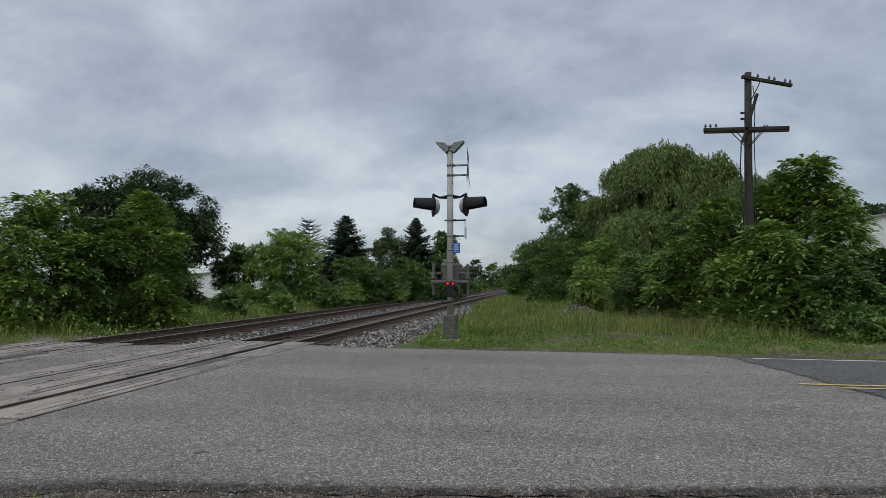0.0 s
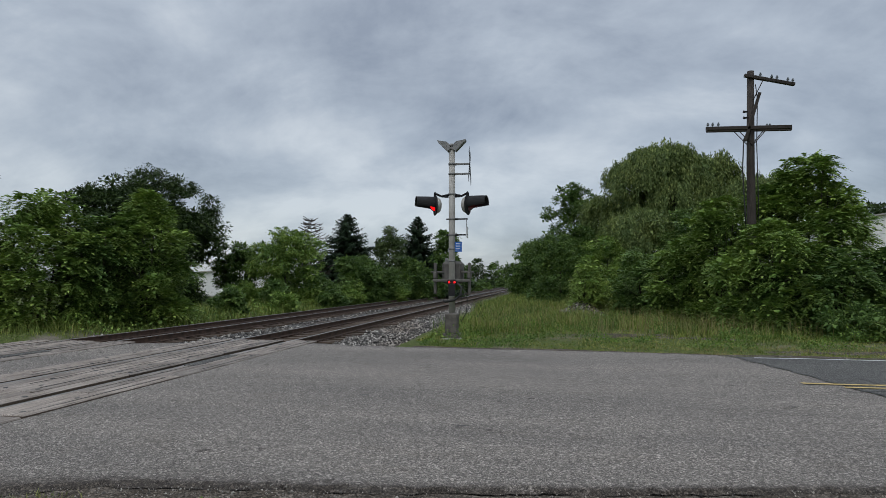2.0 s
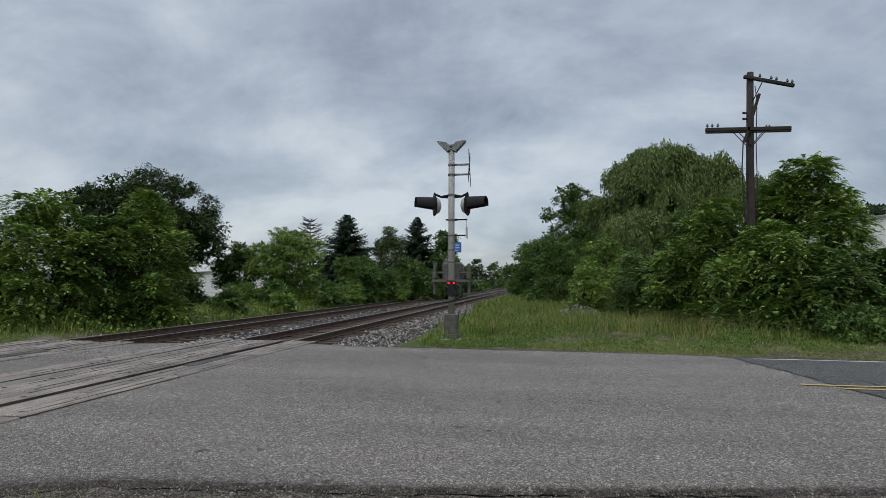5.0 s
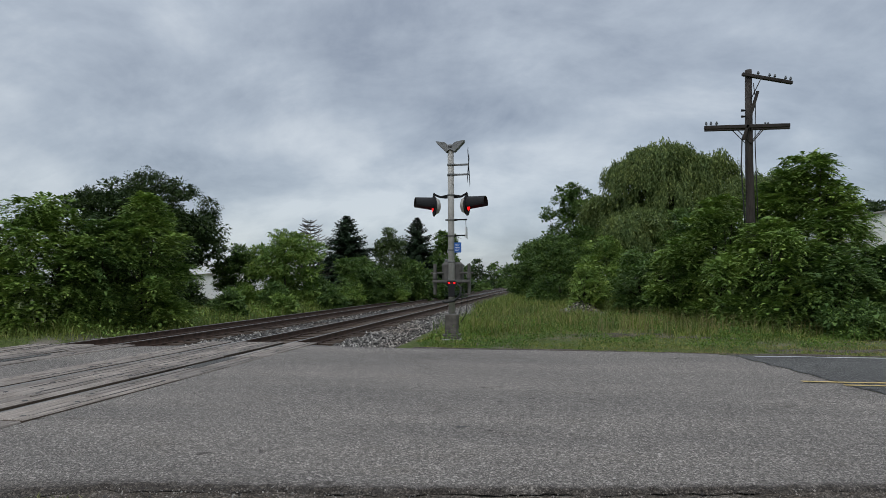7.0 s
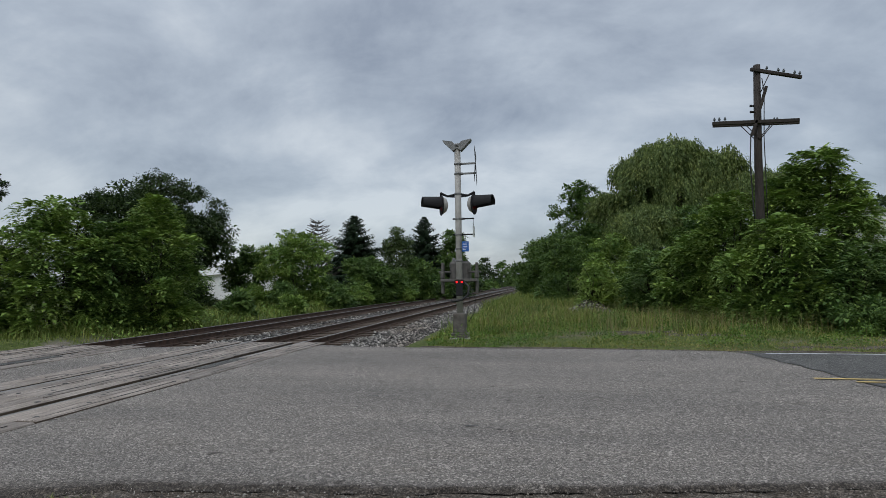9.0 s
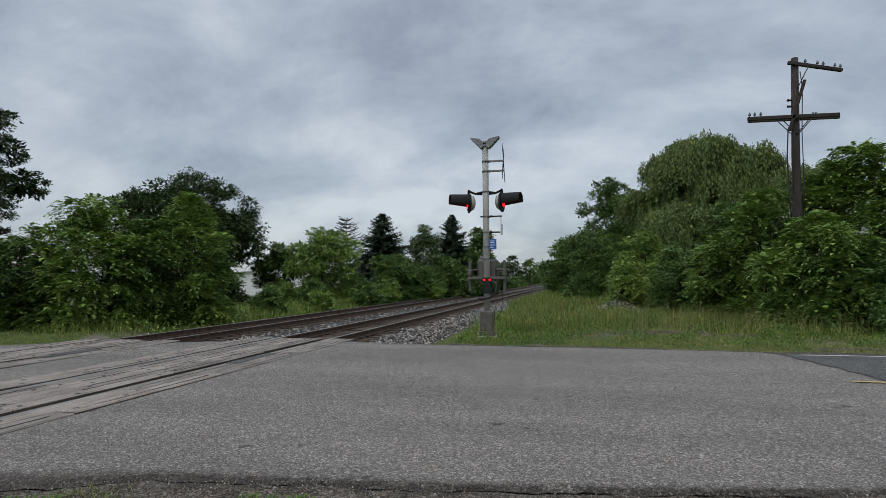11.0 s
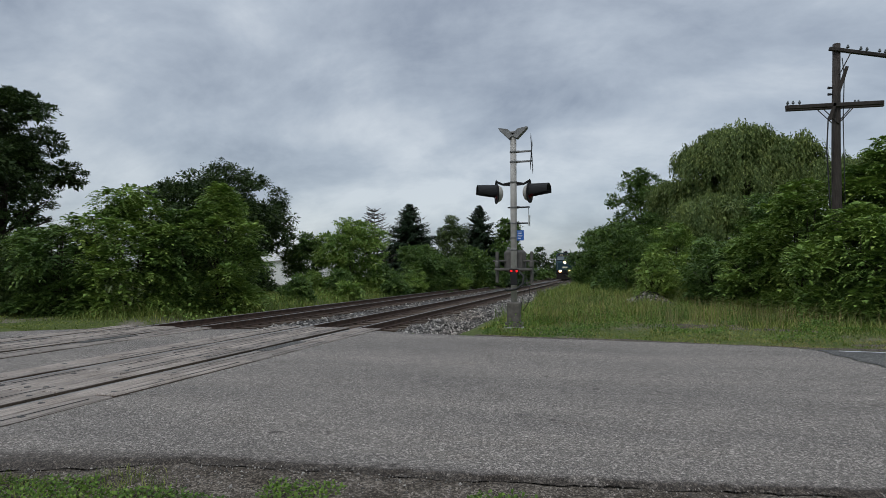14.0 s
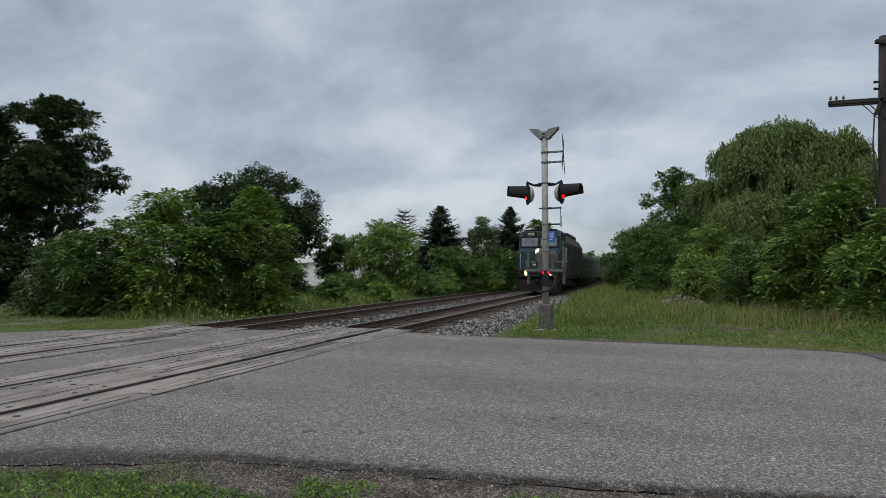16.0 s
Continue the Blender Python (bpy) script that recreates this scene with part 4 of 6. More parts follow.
def build_plants():
    hedge = "trackside shrubs"
    # beyond the far track, close to the road
    feathery("shrub", -17.6, 17.7, 5.0, 2.0, "feathery green sumac-like shrub beyond the tracks", M_LEAF_BRIGHT, 101, 560, group=hedge, pointy=0.5)
    feathery("shrub", -16.2, 18.6, 3.9, 1.35, "feathery green shrub beside a taller shrub", M_LEAF_MID, 102, 300, group=hedge)
    feathery("shrub", -15.5, 20.1, 5.05, 1.85, "broad bright green shrub with feathery leaves", M_LEAF_BRIGHT, 103, 620, group=hedge, pointy=0.6)
    feathery("shrub", -19.8, 16.6, 3.6, 1.7, "dense green shrub at the field edge", M_LEAF_MID, 104, 360, group=hedge)
    broadleaf("shrub", -21.4, 17.0, 3.5, 1.9, "grey-green twiggy shrub beside the lawn", "shrub", M_LEAF_GREY, 105, 620, 26, 0.13, 0.24, base=0.02, trunk=0.05, group=hedge)
    broadleaf("shrub", -21.6, 15.7, 1.6, 1.0, "low grey-green shrub beside the lawn", "shrub", M_LEAF_GREY, 106, 300, 24, 0.12, 0.22, base=0.02, trunk=0.04, group=hedge)
    broadleaf("tree", -26.0, 33.7, 8.9, 4.25, "large dense dark green broadleaf tree", "tree", M_LEAF_DARK, 107, 2500, 30, 0.22, 0.42, 36, 0.0, 0.3, 0.0)
    broadleaf("tree", -32.0, 23.4, 11.3, 3.9, "tall dark maple-like tree with gaps in its crown", "tree", M_LEAF_DARK, 108, 1300, 44, 0.23, 0.36, 15, 0.02, 0.3, 0.1, core_size=0.8)
    broadleaf("tree", -35.0, 21.2, 10.3, 3.2, "dark broadleaf tree beside a taller one", "tree", M_LEAF_DARK, 109, 800, 28, 0.27, 0.4, 16, 0.1, 0.24, 0.1)
    for x, y, h, r, s in ((-29.8, 16.6, 1.5, 1.3, 142), (-25.6, 20.9, 1.9, 1.4, 143)):
        broadleaf("bush", x, y, h, r, "low dark bush under the tall tree", "bush", M_LEAF_DARK, s, 260, 20, 0.16, 0.26, 8, 0.0, 0.03, group="low bushes")
    # along the far side of the track, further off
    row = "trees along the far track"
    broadleaf("shrub", -22.0, 38.8, 4.5, 1.8, "rounded dark green shrub", "shrub", M_LEAF_MID, 111, 620, 22, 0.2, 0.3, base=0.03, trunk=0.06, group=row)
    broadleaf("shrub", -17.8, 37.5, 5.4, 2.6, "rounded bright green shrub tree", "shrub", M_LEAF_BRIGHT, 112, 900, 24, 0.2, 0.32, base=0.03, trunk=0.08, group=row)
    spruce("dead_conifer", -22.0, 51.7, 8.0, 3.0, "bare grey dead conifer", 113, True)
    spruce("conifer", -27.0, 56.0, 7.2, 1.3, "slim dark green conifer top", 114)
    spruce("conifer", -18.9, 53.3, 8.4, 5.2, "dark green spruce with layered branches", 115)
    broadleaf("shrub", -14.7, 44.0, 3.9, 2.25, "dense dark green shrub", "shrub", M_LEAF_MID, 116, 760, 22, 0.2, 0.32, base=0.02, trunk=0.06, group=row)
    broadleaf("tree", -14.8, 54.0, 7.2, 1.9, "slender pale green young tree", "tree", M_LEAF_GREY, 117, 700, 20, 0.2, 0.3, 14, 0.05, 0.09, 0.5, group=row)
    spruce("conifer", -13.8, 62.2, 9.4, 4.9, "dark green spruce behind shrubs", 118)
    broadleaf("tree", -10.9, 63.0, 7.6, 2.3, "leafy green tree behind the signal", "tree", M_LEAF_MID, 119, 800, 22, 0.26, 0.36, 14, 0.05, 0.1, group=row)
    broadleaf("shrub", -12.4, 52.7, 4.1, 2.0, "dense green shrub along the track", "shrub", M_LEAF_MID, 120, 640, 22, 0.22, 0.32, base=0.02, trunk=0.05, group=row)
    broadleaf("shrub", -13.4, 48.3, 3.0, 1.7, "low dense green shrub along the track", "shrub", M_LEAF_MID, 121, 520, 22, 0.2, 0.3, base=0.02, trunk=0.05, group=row)
    broadleaf("shrub", -11.7, 58.0, 3.2, 1.7, "low green shrub along the track", "shrub", M_LEAF_MID, 122, 460, 22, 0.22, 0.3, base=0.02, trunk=0.05, group=row)
    for i, (x, y, h, r) in enumerate(((-16.4, 33.2, 1.7, 0.9), (-19.6, 35.2, 1.6, 1.0), (-13.7, 36.0, 1.5, 0.9), (-13.9, 40.0, 1.9, 1.1), (-12.9, 43.6, 1.5, 1.0), (-12.2, 47.5, 1.5, 1.0), (-16.8, 41.0, 2.2, 1.3), (-14.5, 30.0, 1.2, 0.8), (-15.6, 26.6, 1.3, 0.9))):
        broadleaf("bush", x, y, h, r, "low bushy weeds at the ballast edge", "bush", M_LEAF_BRIGHT if i % 2 else M_LEAF_MID, 130 + i, 240, 20, 0.16, 0.24, 8, 0.0, 0.03, group="low bushes")
    # far end of the line
    for i, (x, y, h, r) in enumerate(((-21.5, 190, 9.2, 4.6), (-15.5, 200, 8.4, 4.0), (-27, 205, 8.6, 4.5), (-9.8, 235, 10.0, 5.0), (-33, 215, 9.5, 5.0), (-3.0, 240, 11.0, 5.5), (3.5, 225, 10.0, 5.0), (-12.6, 180, 3.2, 2.4), (-17.5, 172, 2.4, 2.6), (-14.4, 150, 2.2, 2.2), (-13.2, 128, 1.9, 1.9), (-12.6, 105, 2.1, 1.9), (-12.4, 88, 2.3, 1.8), (-12.9, 76, 2.6, 1.9))):
        broadleaf("tree" if h > 5 else "bush", x, y, h, r, "distant green tree along the line" if h > 5 else "rough green bush beside the far track", "tree" if h > 5 else "bush", M_LEAF_MID if i % 3 else M_LEAF_DARK, 150 + i, 300, 14, 0.6 if h > 5 else 0.4, 0.55 if h > 5 else 0.35, 12, 0.0, 0.15, group="distant growth")
    # this side of the track
    side = "trees beside the near track"
    broadleaf("tree", -0.3, 69.0, 6.4, 3.6, "dense dark green tree close to the track", "tree", M_LEAF_MID, 201, 1000, 24, 0.26, 0.4, base=0.0, group=side)
    broadleaf("tree", -0.2, 80.0, 7.5, 3.7, "dense green tree close to the track", "tree", M_LEAF_MID, 202, 700, 22, 0.3, 0.42, base=0.0, group=side)
    broadleaf("tree", 3.2, 59.0, 11.3, 3.7, "tall green broadleaf tree beside the willow", "tree", M_LEAF_MID, 203, 1200, 26, 0.26, 0.4, 20, 0.04, 0.25, 0.25, group=side)
    broadleaf("shrub", 2.3, 50.0, 6.6, 2.6, "dense dark green shrub tree", "shrub", M_LEAF_MID, 204, 900, 24, 0.22, 0.34, base=0.0, group=side)
    broadleaf("shrub", -0.4, 58.0, 5.0, 2.6, "dense green shrub near the ballast", "shrub", M_LEAF_MID, 205, 800, 24, 0.22, 0.34, base=0.0, group=side)
    willow("willow", 11.3, 52.0, 13.9, 4.9, "large weeping willow with hanging branches", 206, 4200)
    willow("willow", 6.6, 55.3, 9.9, 3.1, "weeping willow beside a larger one", 207, 1500)
    willow("willow", 17.0, 50.0, 10.5, 4.0, "weeping willow crown behind shrubs", 212, 1000)
    willow("willow_bush", 6.5, 39.4, 6.4, 2.4, "young pale green willow bush", 208, 1300)
    feathery("shrub", 2.3, 29.6, 2.5, 0.8, "small light green shrub by a gravel heap", M_LEAF_LIGHT, 209, 200, 6, 0.4)
    broadleaf("shrub", 4.1, 37.1, 4.5, 1.9, "green shrub below the willow", "shrub", M_LEAF_BRIGHT, 210, 700, 24, 0.17, 0.28, base=0.0, trunk=0.06, group=side)
    broadleaf("shrub", 1.2, 41.0, 4.2, 2.0, "dark green shrub below taller trees", "shrub", M_LEAF_MID, 211, 700, 24, 0.18, 0.3, base=0.0, trunk=0.06, group=side)
    broadleaf("shrub", 5.6, 31.0, 3.4, 2.0, "green shrub at the edge of the grass", "shrub", M_LEAF_MID, 213, 640, 24, 0.16, 0.28, base=0.0, trunk=0.06, group=side)
    broadleaf("shrub", 9.5, 38.0, 6.5, 2.6, "dark green shrub tree behind the pole", "shrub", M_LEAF_MID, 214, 800, 24, 0.2, 0.32, base=0.0, trunk=0.1, group=side)
    corner = "feathery shrubs round the pole"
    feathery("shrub", 7.2, 25.3, 5.0, 1.7, "feathery bright green shrub in front of a pole", M_LEAF_BRIGHT, 221, 420, group=corner)
    feathery("shrub", 5.9, 26.2, 3.3, 1.4, "feathery green shrub at the grass edge", M_LEAF_BRIGHT, 222, 300, group=corner)
    feathery("shrub", 10.3, 24.4, 6.6, 1.75, "tall feathery green tree-like shrub", M_LEAF_BRIGHT, 223, 700, 7, 0.48, 20, 0.12, group=corner)
    feathery("shrub", 7.6, 20.9, 3.5, 1.6, "feathery green shrub hiding the pole's foot", M_LEAF_BRIGHT, 224, 420, group=corner)
    feathery("shrub", 11.9, 22.3, 2.7, 1.4, "feathery green shrub near a fence post", M_LEAF_MID, 225, 360, group=corner)
    feathery("shrub", 9.0, 20.6, 2.6, 1.7, "low dark feathery shrub over tall grass", M_LEAF_MID, 226, 380, group=corner)
    feathery("shrub", 14.4, 23.5, 2.8, 1.8, "feathery green shrub beside the road", M_LEAF_MID, 227, 380, group=corner)
    feathery("shrub", 5.0, 28.6, 2.6, 1.2, "green shrub at the grass edge", M_LEAF_MID, 228, 260, group=corner)
    broadleaf("tree", 34.5, 66.5, 10.2, 3.4, "dark tree behind a white building", "tree", M_LEAF_DARK, 229, 600, 22, 0.35, 0.45)
    broadleaf("tree", 40.5, 70.0, 10.0, 3.4, "dark tree behind a white building", "tree", M_LEAF_DARK, 230, 600, 22, 0.35, 0.45)
    broadleaf("bush", 8.9, 18.3, 0.95, 0.9, "low dense green weeds beside the road", "bush", M_LEAF_MID, 231, 240, 22, 0.13, 0.2, 8, 0.0, 0.02)
    broadleaf("bush", 10.4, 18.6, 1.0, 1.0, "low dense green weeds beside the road", "bush", M_LEAF_MID, 232, 240, 22, 0.13, 0.2, 8, 0.0, 0.02)
    broadleaf("weed", -4.7, 13.5, 0.3, 0.15, "small green weed at the ballast's edge", "weed", M_LEAF_BRIGHT, 233, 30, 12, 0.07, 0.06, 4, 0.0, 0.008)


def blades(name, x, y, h, width, mat, label, seed, lean=0.35):
    """Bent grass blades at the places given."""
    rng = np.random.RandomState(seed)
    n = len(x)
    z = ground_height(x, y)
    z = np.where((x < -2.9) & (x > -15.2) & (y > 13.2), np.maximum(z, ballast_height(x, y)), z)
    verge = edge(NEAR_EDGE, x) - y
    z = np.where((verge > 0) & (verge < 3.2), -0.02 - 0.1 * verge / 3.2, z)
    a = rng.uniform(0, 6.28, n)
    d = np.stack([np.cos(a), np.sin(a), 0 * a], 1)
    s = np.stack([-np.sin(a + rng.normal(0, 0.5, n)), np.cos(a), 0 * a], 1)
    p = np.stack([x, y, z - 0.02], 1)
    ln = (lean * rng.uniform(0.2, 1.4, n) * h)[:, None]
    hh = np.asarray(h)[:, None]
    w = (width * rng.uniform(0.6, 1.4, n))[:, None]
    upv = np.array([0, 0, 1.0])
    v = np.stack([p - s * w, p + s * w, p + d * ln * 0.35 + upv * hh * 0.6 - s * w * 0.7, p + d * ln * 0.35 + upv * hh * 0.6 + s * w * 0.7, p + d * ln + upv * hh], 1).reshape(-1, 3)
    i = np.arange(n)[:, None] * 5
    f = np.concatenate([i + [0, 1, 3], i + [0, 3, 2], i + [2, 3, 4]])
    return tagged(mesh_from(name, v, f, mat), label, "grass", kind="stuff")


def build_grass():
    rng = np.random.RandomState(77)

    def scatter(n, x0, x1, y0, y1, power=1.0):
        return rng.uniform(x0, x1, n), y0 + (y1 - y0) * rng.rand(n) ** power

    # grass between signal and shrubs: worn short and patchy along the road, tall in tufts behind
    x, y = scatter(9500, -3.4, 16, 13.1, 34, 1.3)
    size = rng.uniform(0.45, 1.35, len(x)) * (1 + 0.45 * smooth_noise(x, y, 1.6, 64))
    d = y - edge(FAR_EDGE, x)
    tall = step(d + 1.5 * smooth_noise(x, y, 0.8, 61) + 0.8 * step(-x, -0.5, 1.5), 3.2, 8.0)
    bare = np.exp(-(((x - 2.4) / 2.6) ** 2 + ((y - 18.2) / 1.1) ** 2)) + np.exp(-(((x - 6.8) / 3.2) ** 2 + ((y - 15.0) / 0.9) ** 2)) + np.exp(-(((x - 1.75) / 1.1) ** 2 + ((y - 29.2) / 1.4) ** 2))
    keep = (d > 0.15 + 0.3 * rng.rand(len(x))) & (rng.rand(len(x)) > 0.9 * bare) & ((x > -3.0) | (y > 15.5))
    x, y, size, tall = x[keep], y[keep], size[keep], tall[keep]
    k = np.repeat(np.arange(len(x)), 8)
    spread = 0.05 + 0.06 * tall[k]
    bx, by = x[k] + rng.normal(size=len(k)) * spread, y[k] + rng.normal(size=len(k)) * spread
    h = (0.05 + 0.29 * tall[k]) * np.clip(size[k], 0.25, 2) * rng.uniform(0.5, 1.15, len(k))
    blades("grass", bx, by, np.maximum(h, 0.035), 0.013 + 0 * bx, M_GRASS, "tall rough green grass beside the crossing", 1, 0.8)
    x, y = scatter(52000, -3.3, 16, 12.8, 24, 1.5)
    d = y - edge(FAR_EDGE, x)
    keep = (d > 0.1 + 0.35 * rng.rand(len(x))) & (d < 9) & (smooth_noise(x, y, 2.6, 63) + 0.6 * smooth_noise(x, y, 7, 67) > -0.9 + 1.2 * rng.rand(len(x)) - 0.5 * step(d, 1, 3)) & ((x > -3.0) | (y > 15.5))
    x, y = x[keep], y[keep]
    dry = rng.rand(len(x)) < 0.3 + 0.25 * smooth_noise(x, y, 1.3, 69)
    for pick, mat_, what in ((~dry, M_TURF, "short worn green turf beside the road"), (dry, M_DRYGRASS, "short dry straw-coloured turf beside the road")):
        xx, yy = x[pick], y[pick]
        blades("grass", xx, yy, rng.uniform(0.025, 0.085, len(xx)), 0.009 + 0 * xx, mat_, what, 11, 0.9)
    x, y = scatter(3400, -2.6, 12, 17.5, 34, 1.2)
    blades("seeding_grass", x, y, rng.uniform(0.45, 0.8, len(x)), 0.005 + 0 * x, M_DRYGRASS, "dry seeding grass stalks", 2, 0.2)
    x, y = scatter(15000, -4.0, 5, 32, 85, 1.4)
    x = np.maximum(x, -3.6 - 0.4 * rng.rand(len(x)))
    blades("grass", x, y, rng.uniform(0.25, 0.75, len(x)), 0.02 + 0 * x, M_GRASS, "tall grass between ballast and trees", 6, 0.7)
    # weeds on the slope beside the mast
    x, y = scatter(85000, -3.2, 13, 13.6, 30, 1.3)
    keep = (smooth_noise(x, y, 2.2, 66) > -0.05 + 0.5 * step(x, -1, 2.5)) & (y - edge(FAR_EDGE, x) > 1.0 + 1.5 * rng.rand(len(x)) * step(x, -1.5, 0)) & (np.hypot(x - SIG[0], y - SIG[1] + 0.6) > 0.75)
    p = np.stack([x, y, ground_height(x, y) + 0.03 + rng.rand(len(x)) * np.clip(0.26 + 0.34 * smooth_noise(x, y, 3.1, 70), 0.08, 0.65)], 1)[keep]
    k = len(p)
    ln = rng.uniform(0.04, 0.085, k)
    ob = mesh_from("weeds", *leaves(p, rng.normal(size=(k, 3)) + [0, 0, 0.2], rng.normal(size=(k, 3)) * 0.6 + [0, 0, 1], ln, ln * 0.45), M_WEED)
    tagged(ob, "leafy green weeds beside the signal mast", "weeds", kind="stuff")
    # strip beyond the far track
    x, y = scatter(42000, -26, -13.4, 11.8, 75, 1.9)
    d = y - edge(FAR_EDGE, x)
    keep = (d > 0.15) & (x < -13.45 - 0.4 * rng.rand(len(x)))
    x, y = x[keep], y[keep]
    d = d[keep]
    lawn = step(d, 4.6, 7.5) * (1 - 0.85 * step(-x, 17.2, 19.0) * (1 - step(y, 26, 30)))
    h = (0.05 + lawn * (0.33 + 0.16 * smooth_noise(x, y, 1.2, 68))) * rng.uniform(0.5, 1.3, len(x))
    blades("grass", x, y, np.maximum(h, 0.04), 0.009 + 0.00022 * y, M_GRASS, "green grass strip beyond the tracks", 3, 0.7)
    x, y = scatter(6000, -17.5, -13.7, 16.5, 60, 1.3)
    p = np.stack([x, y, ground_height(x, y) + rng.uniform(0.05, 0.45, len(x))], 1)
    k = len(p)
    ln = rng.uniform(0.07, 0.17, k)
    ob = mesh_from("weeds", *leaves(p, rng.normal(size=(k, 3)) + [0, 0, 0.2], rng.normal(size=(k, 3)) * 0.4 + [0, 0, 1], ln, ln * 0.5), M_LEAF_BRIGHT)
    tagged(ob, "leafy green weeds along the far track", "weeds", kind="stuff")
    # verge at the near edge of the road
    x, y = scatter(70000, -6.5, 3.6, 1.4, 4.6)
    d = edge(NEAR_EDGE, x) - y
    patch = smooth_noise(x, y, 1.7, 71) + 0.6 * smooth_noise(x, y, 4.5, 72)
    left = step(-x, 2.1, 3.4)
    keep = (d > 0.34 - 0.12 * left + 0.12 * smooth_noise(x, y, 5, 73)) & (patch + 1.0 * left > 0.1 + 0.6 * rng.rand(len(x)))
    x, y, left = x[keep], y[keep], left[keep]
    h = (0.03 + 0.03 * left) * rng.uniform(0.4, 1.5, len(x))
    blades("grass", x, y, h, 0.0032 + 0 * x, M_GRASS, "short patchy grass at the road's near edge", 4, 0.8)
    x, y = scatter(64000, -6.5, 1.5, 1.6, 4.2)
    keep = (edge(NEAR_EDGE, x) - y > 0.34) & (smooth_noise(x, y, 3.2, 75) > -0.5 + 0.95 * step(x, -3.6, -1.6))
    x, y = x[keep], y[keep]
    k = len(x)
    p = np.stack([x, y, -0.015 - 0.1 * (edge(NEAR_EDGE, x) - y) / 3.2 + rng.uniform(0.0, 0.05, k)], 1)
    ln = rng.uniform(0.018, 0.04, k)
    ob = mesh_from("clover", *leaves(p, rng.normal(size=(k, 3)) + [0, 0, 0.2], rng.normal(size=(k, 3)) * 0.4 + [0, 0, 1], ln, ln * 0.6), M_WEED)
    tagged(ob, "small leafy green weeds at the road's near edge", "weeds", kind="stuff")


def build_shoulder():
    """Crumbling gravel along the near edge, and small stones."""
    xs = np.arange(-9, 7, 0.05)
    ne = edge(NEAR_EDGE, xs)
    n = len(xs)

    def strip(name, rows, mat, label, category):
        gr_ = np.array(rows)
        k_ = len(rows) - 1
        i_ = (np.arange(k_)[:, None] * n + np.arange(n - 1)).ravel()
        tagged(mesh_from(name, gr_.reshape(-1, 3), np.stack([i_ + n, i_ + n + 1, i_ + 1, i_], 1), mat, smooth=True), label, category, kind="structure")
        return bpy.data.objects[name]

    # damp crumbling lip of the road, widest towards the tracks
    wide = lip(xs) + 0.03 * smooth_noise(xs, xs * 0, 14, 89) + 0.02 * smooth_noise(xs, xs * 0, 45, 90)
    ragged = 0.02 * smooth_noise(xs, xs * 0, 9, 85) + 0.014 * smooth_noise(xs, xs * 0, 31, 86)
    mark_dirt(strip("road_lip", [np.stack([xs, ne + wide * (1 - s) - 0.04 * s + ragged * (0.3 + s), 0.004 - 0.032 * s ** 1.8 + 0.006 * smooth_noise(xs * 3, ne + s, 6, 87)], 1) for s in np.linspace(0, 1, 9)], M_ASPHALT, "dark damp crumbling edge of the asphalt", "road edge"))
    rows = []
    for s in np.linspace(0, 1, 25):
        yy = ne - 0.045 - s * 3.2 + ragged * (1 - s)
        rows.append(np.stack([xs, yy, -0.016 - 0.1 * s + 0.009 * smooth_noise(xs, yy, 5, 82) + 0.005 * smooth_noise(xs, yy, 19, 88) - (0.016 if s == 0 else 0.0)], 1))
    strip("gravel_shoulder", rows, M_GRAVEL, "gravelly earth shoulder along the road's edge", "gravel")
    rng = np.random.RandomState(83)
    n = 6500
    x = rng.uniform(-7, 4.5, n)
    d = rng.normal(0.25, 0.24, n)
    y = edge(NEAR_EDGE, x) - d
    keep = d > -0.02
    x, y, d = x[keep], y[keep], d[keep]
    n = len(x)
    s = rng.uniform(0.003, 0.009, n) * (1 + 1.2 * (rng.rand(n) > 0.97))
    z = -0.018 - 0.1 * np.clip(d / 3.2, 0, 1) + 0.01 * smooth_noise(x, y, 5, 82)
    add = rng.uniform(-0.1, 1.3, (1200, 2)) * [1.5, 2.2] + [1.0, 28.0]
    x, y = np.concatenate([x, add[:, 0]]), np.concatenate([y, add[:, 1]])
    hz = ground_height(add[:, 0], add[:, 1]) + 0.62 * np.exp(-(((add[:, 0] - 1.9) / 0.8) ** 2 + ((add[:, 1] - 29.3) / 1.1) ** 2))
    z, s = np.concatenate([z, hz]), np.concatenate([s, rng.uniform(0.04, 0.1, 1200)])
    n = len(x)
    base = np.array([(1, 0, 0), (-1, 0, 0), (0, 1, 0), (0, -1, 0), (0, 0, 1), (0, 0, -1)], float)
    tri = np.array([(0, 2, 4), (2, 1, 4), (1, 3, 4), (3, 0, 4), (2, 0, 5), (1, 2, 5), (3, 1, 5), (0, 3, 5)])
    v = base[None] * s[:, None, None] * rng.uniform(0.6, 1.2, (n, 6, 1)) + rng.normal(0, 0.22, (n, 6, 3)) * s[:, None, None]
    v += np.stack([x, y, z + s * 0.3], -1)[:, None]
    f = (np.arange(n)[:, None, None] * 6 + tri).reshape(-1, 3)
    tagged(mesh_from("loose_gravel", v.reshape(-1, 3), f, M_STONE), "loose small stones and a low gravel heap", "gravel", kind="stuff")


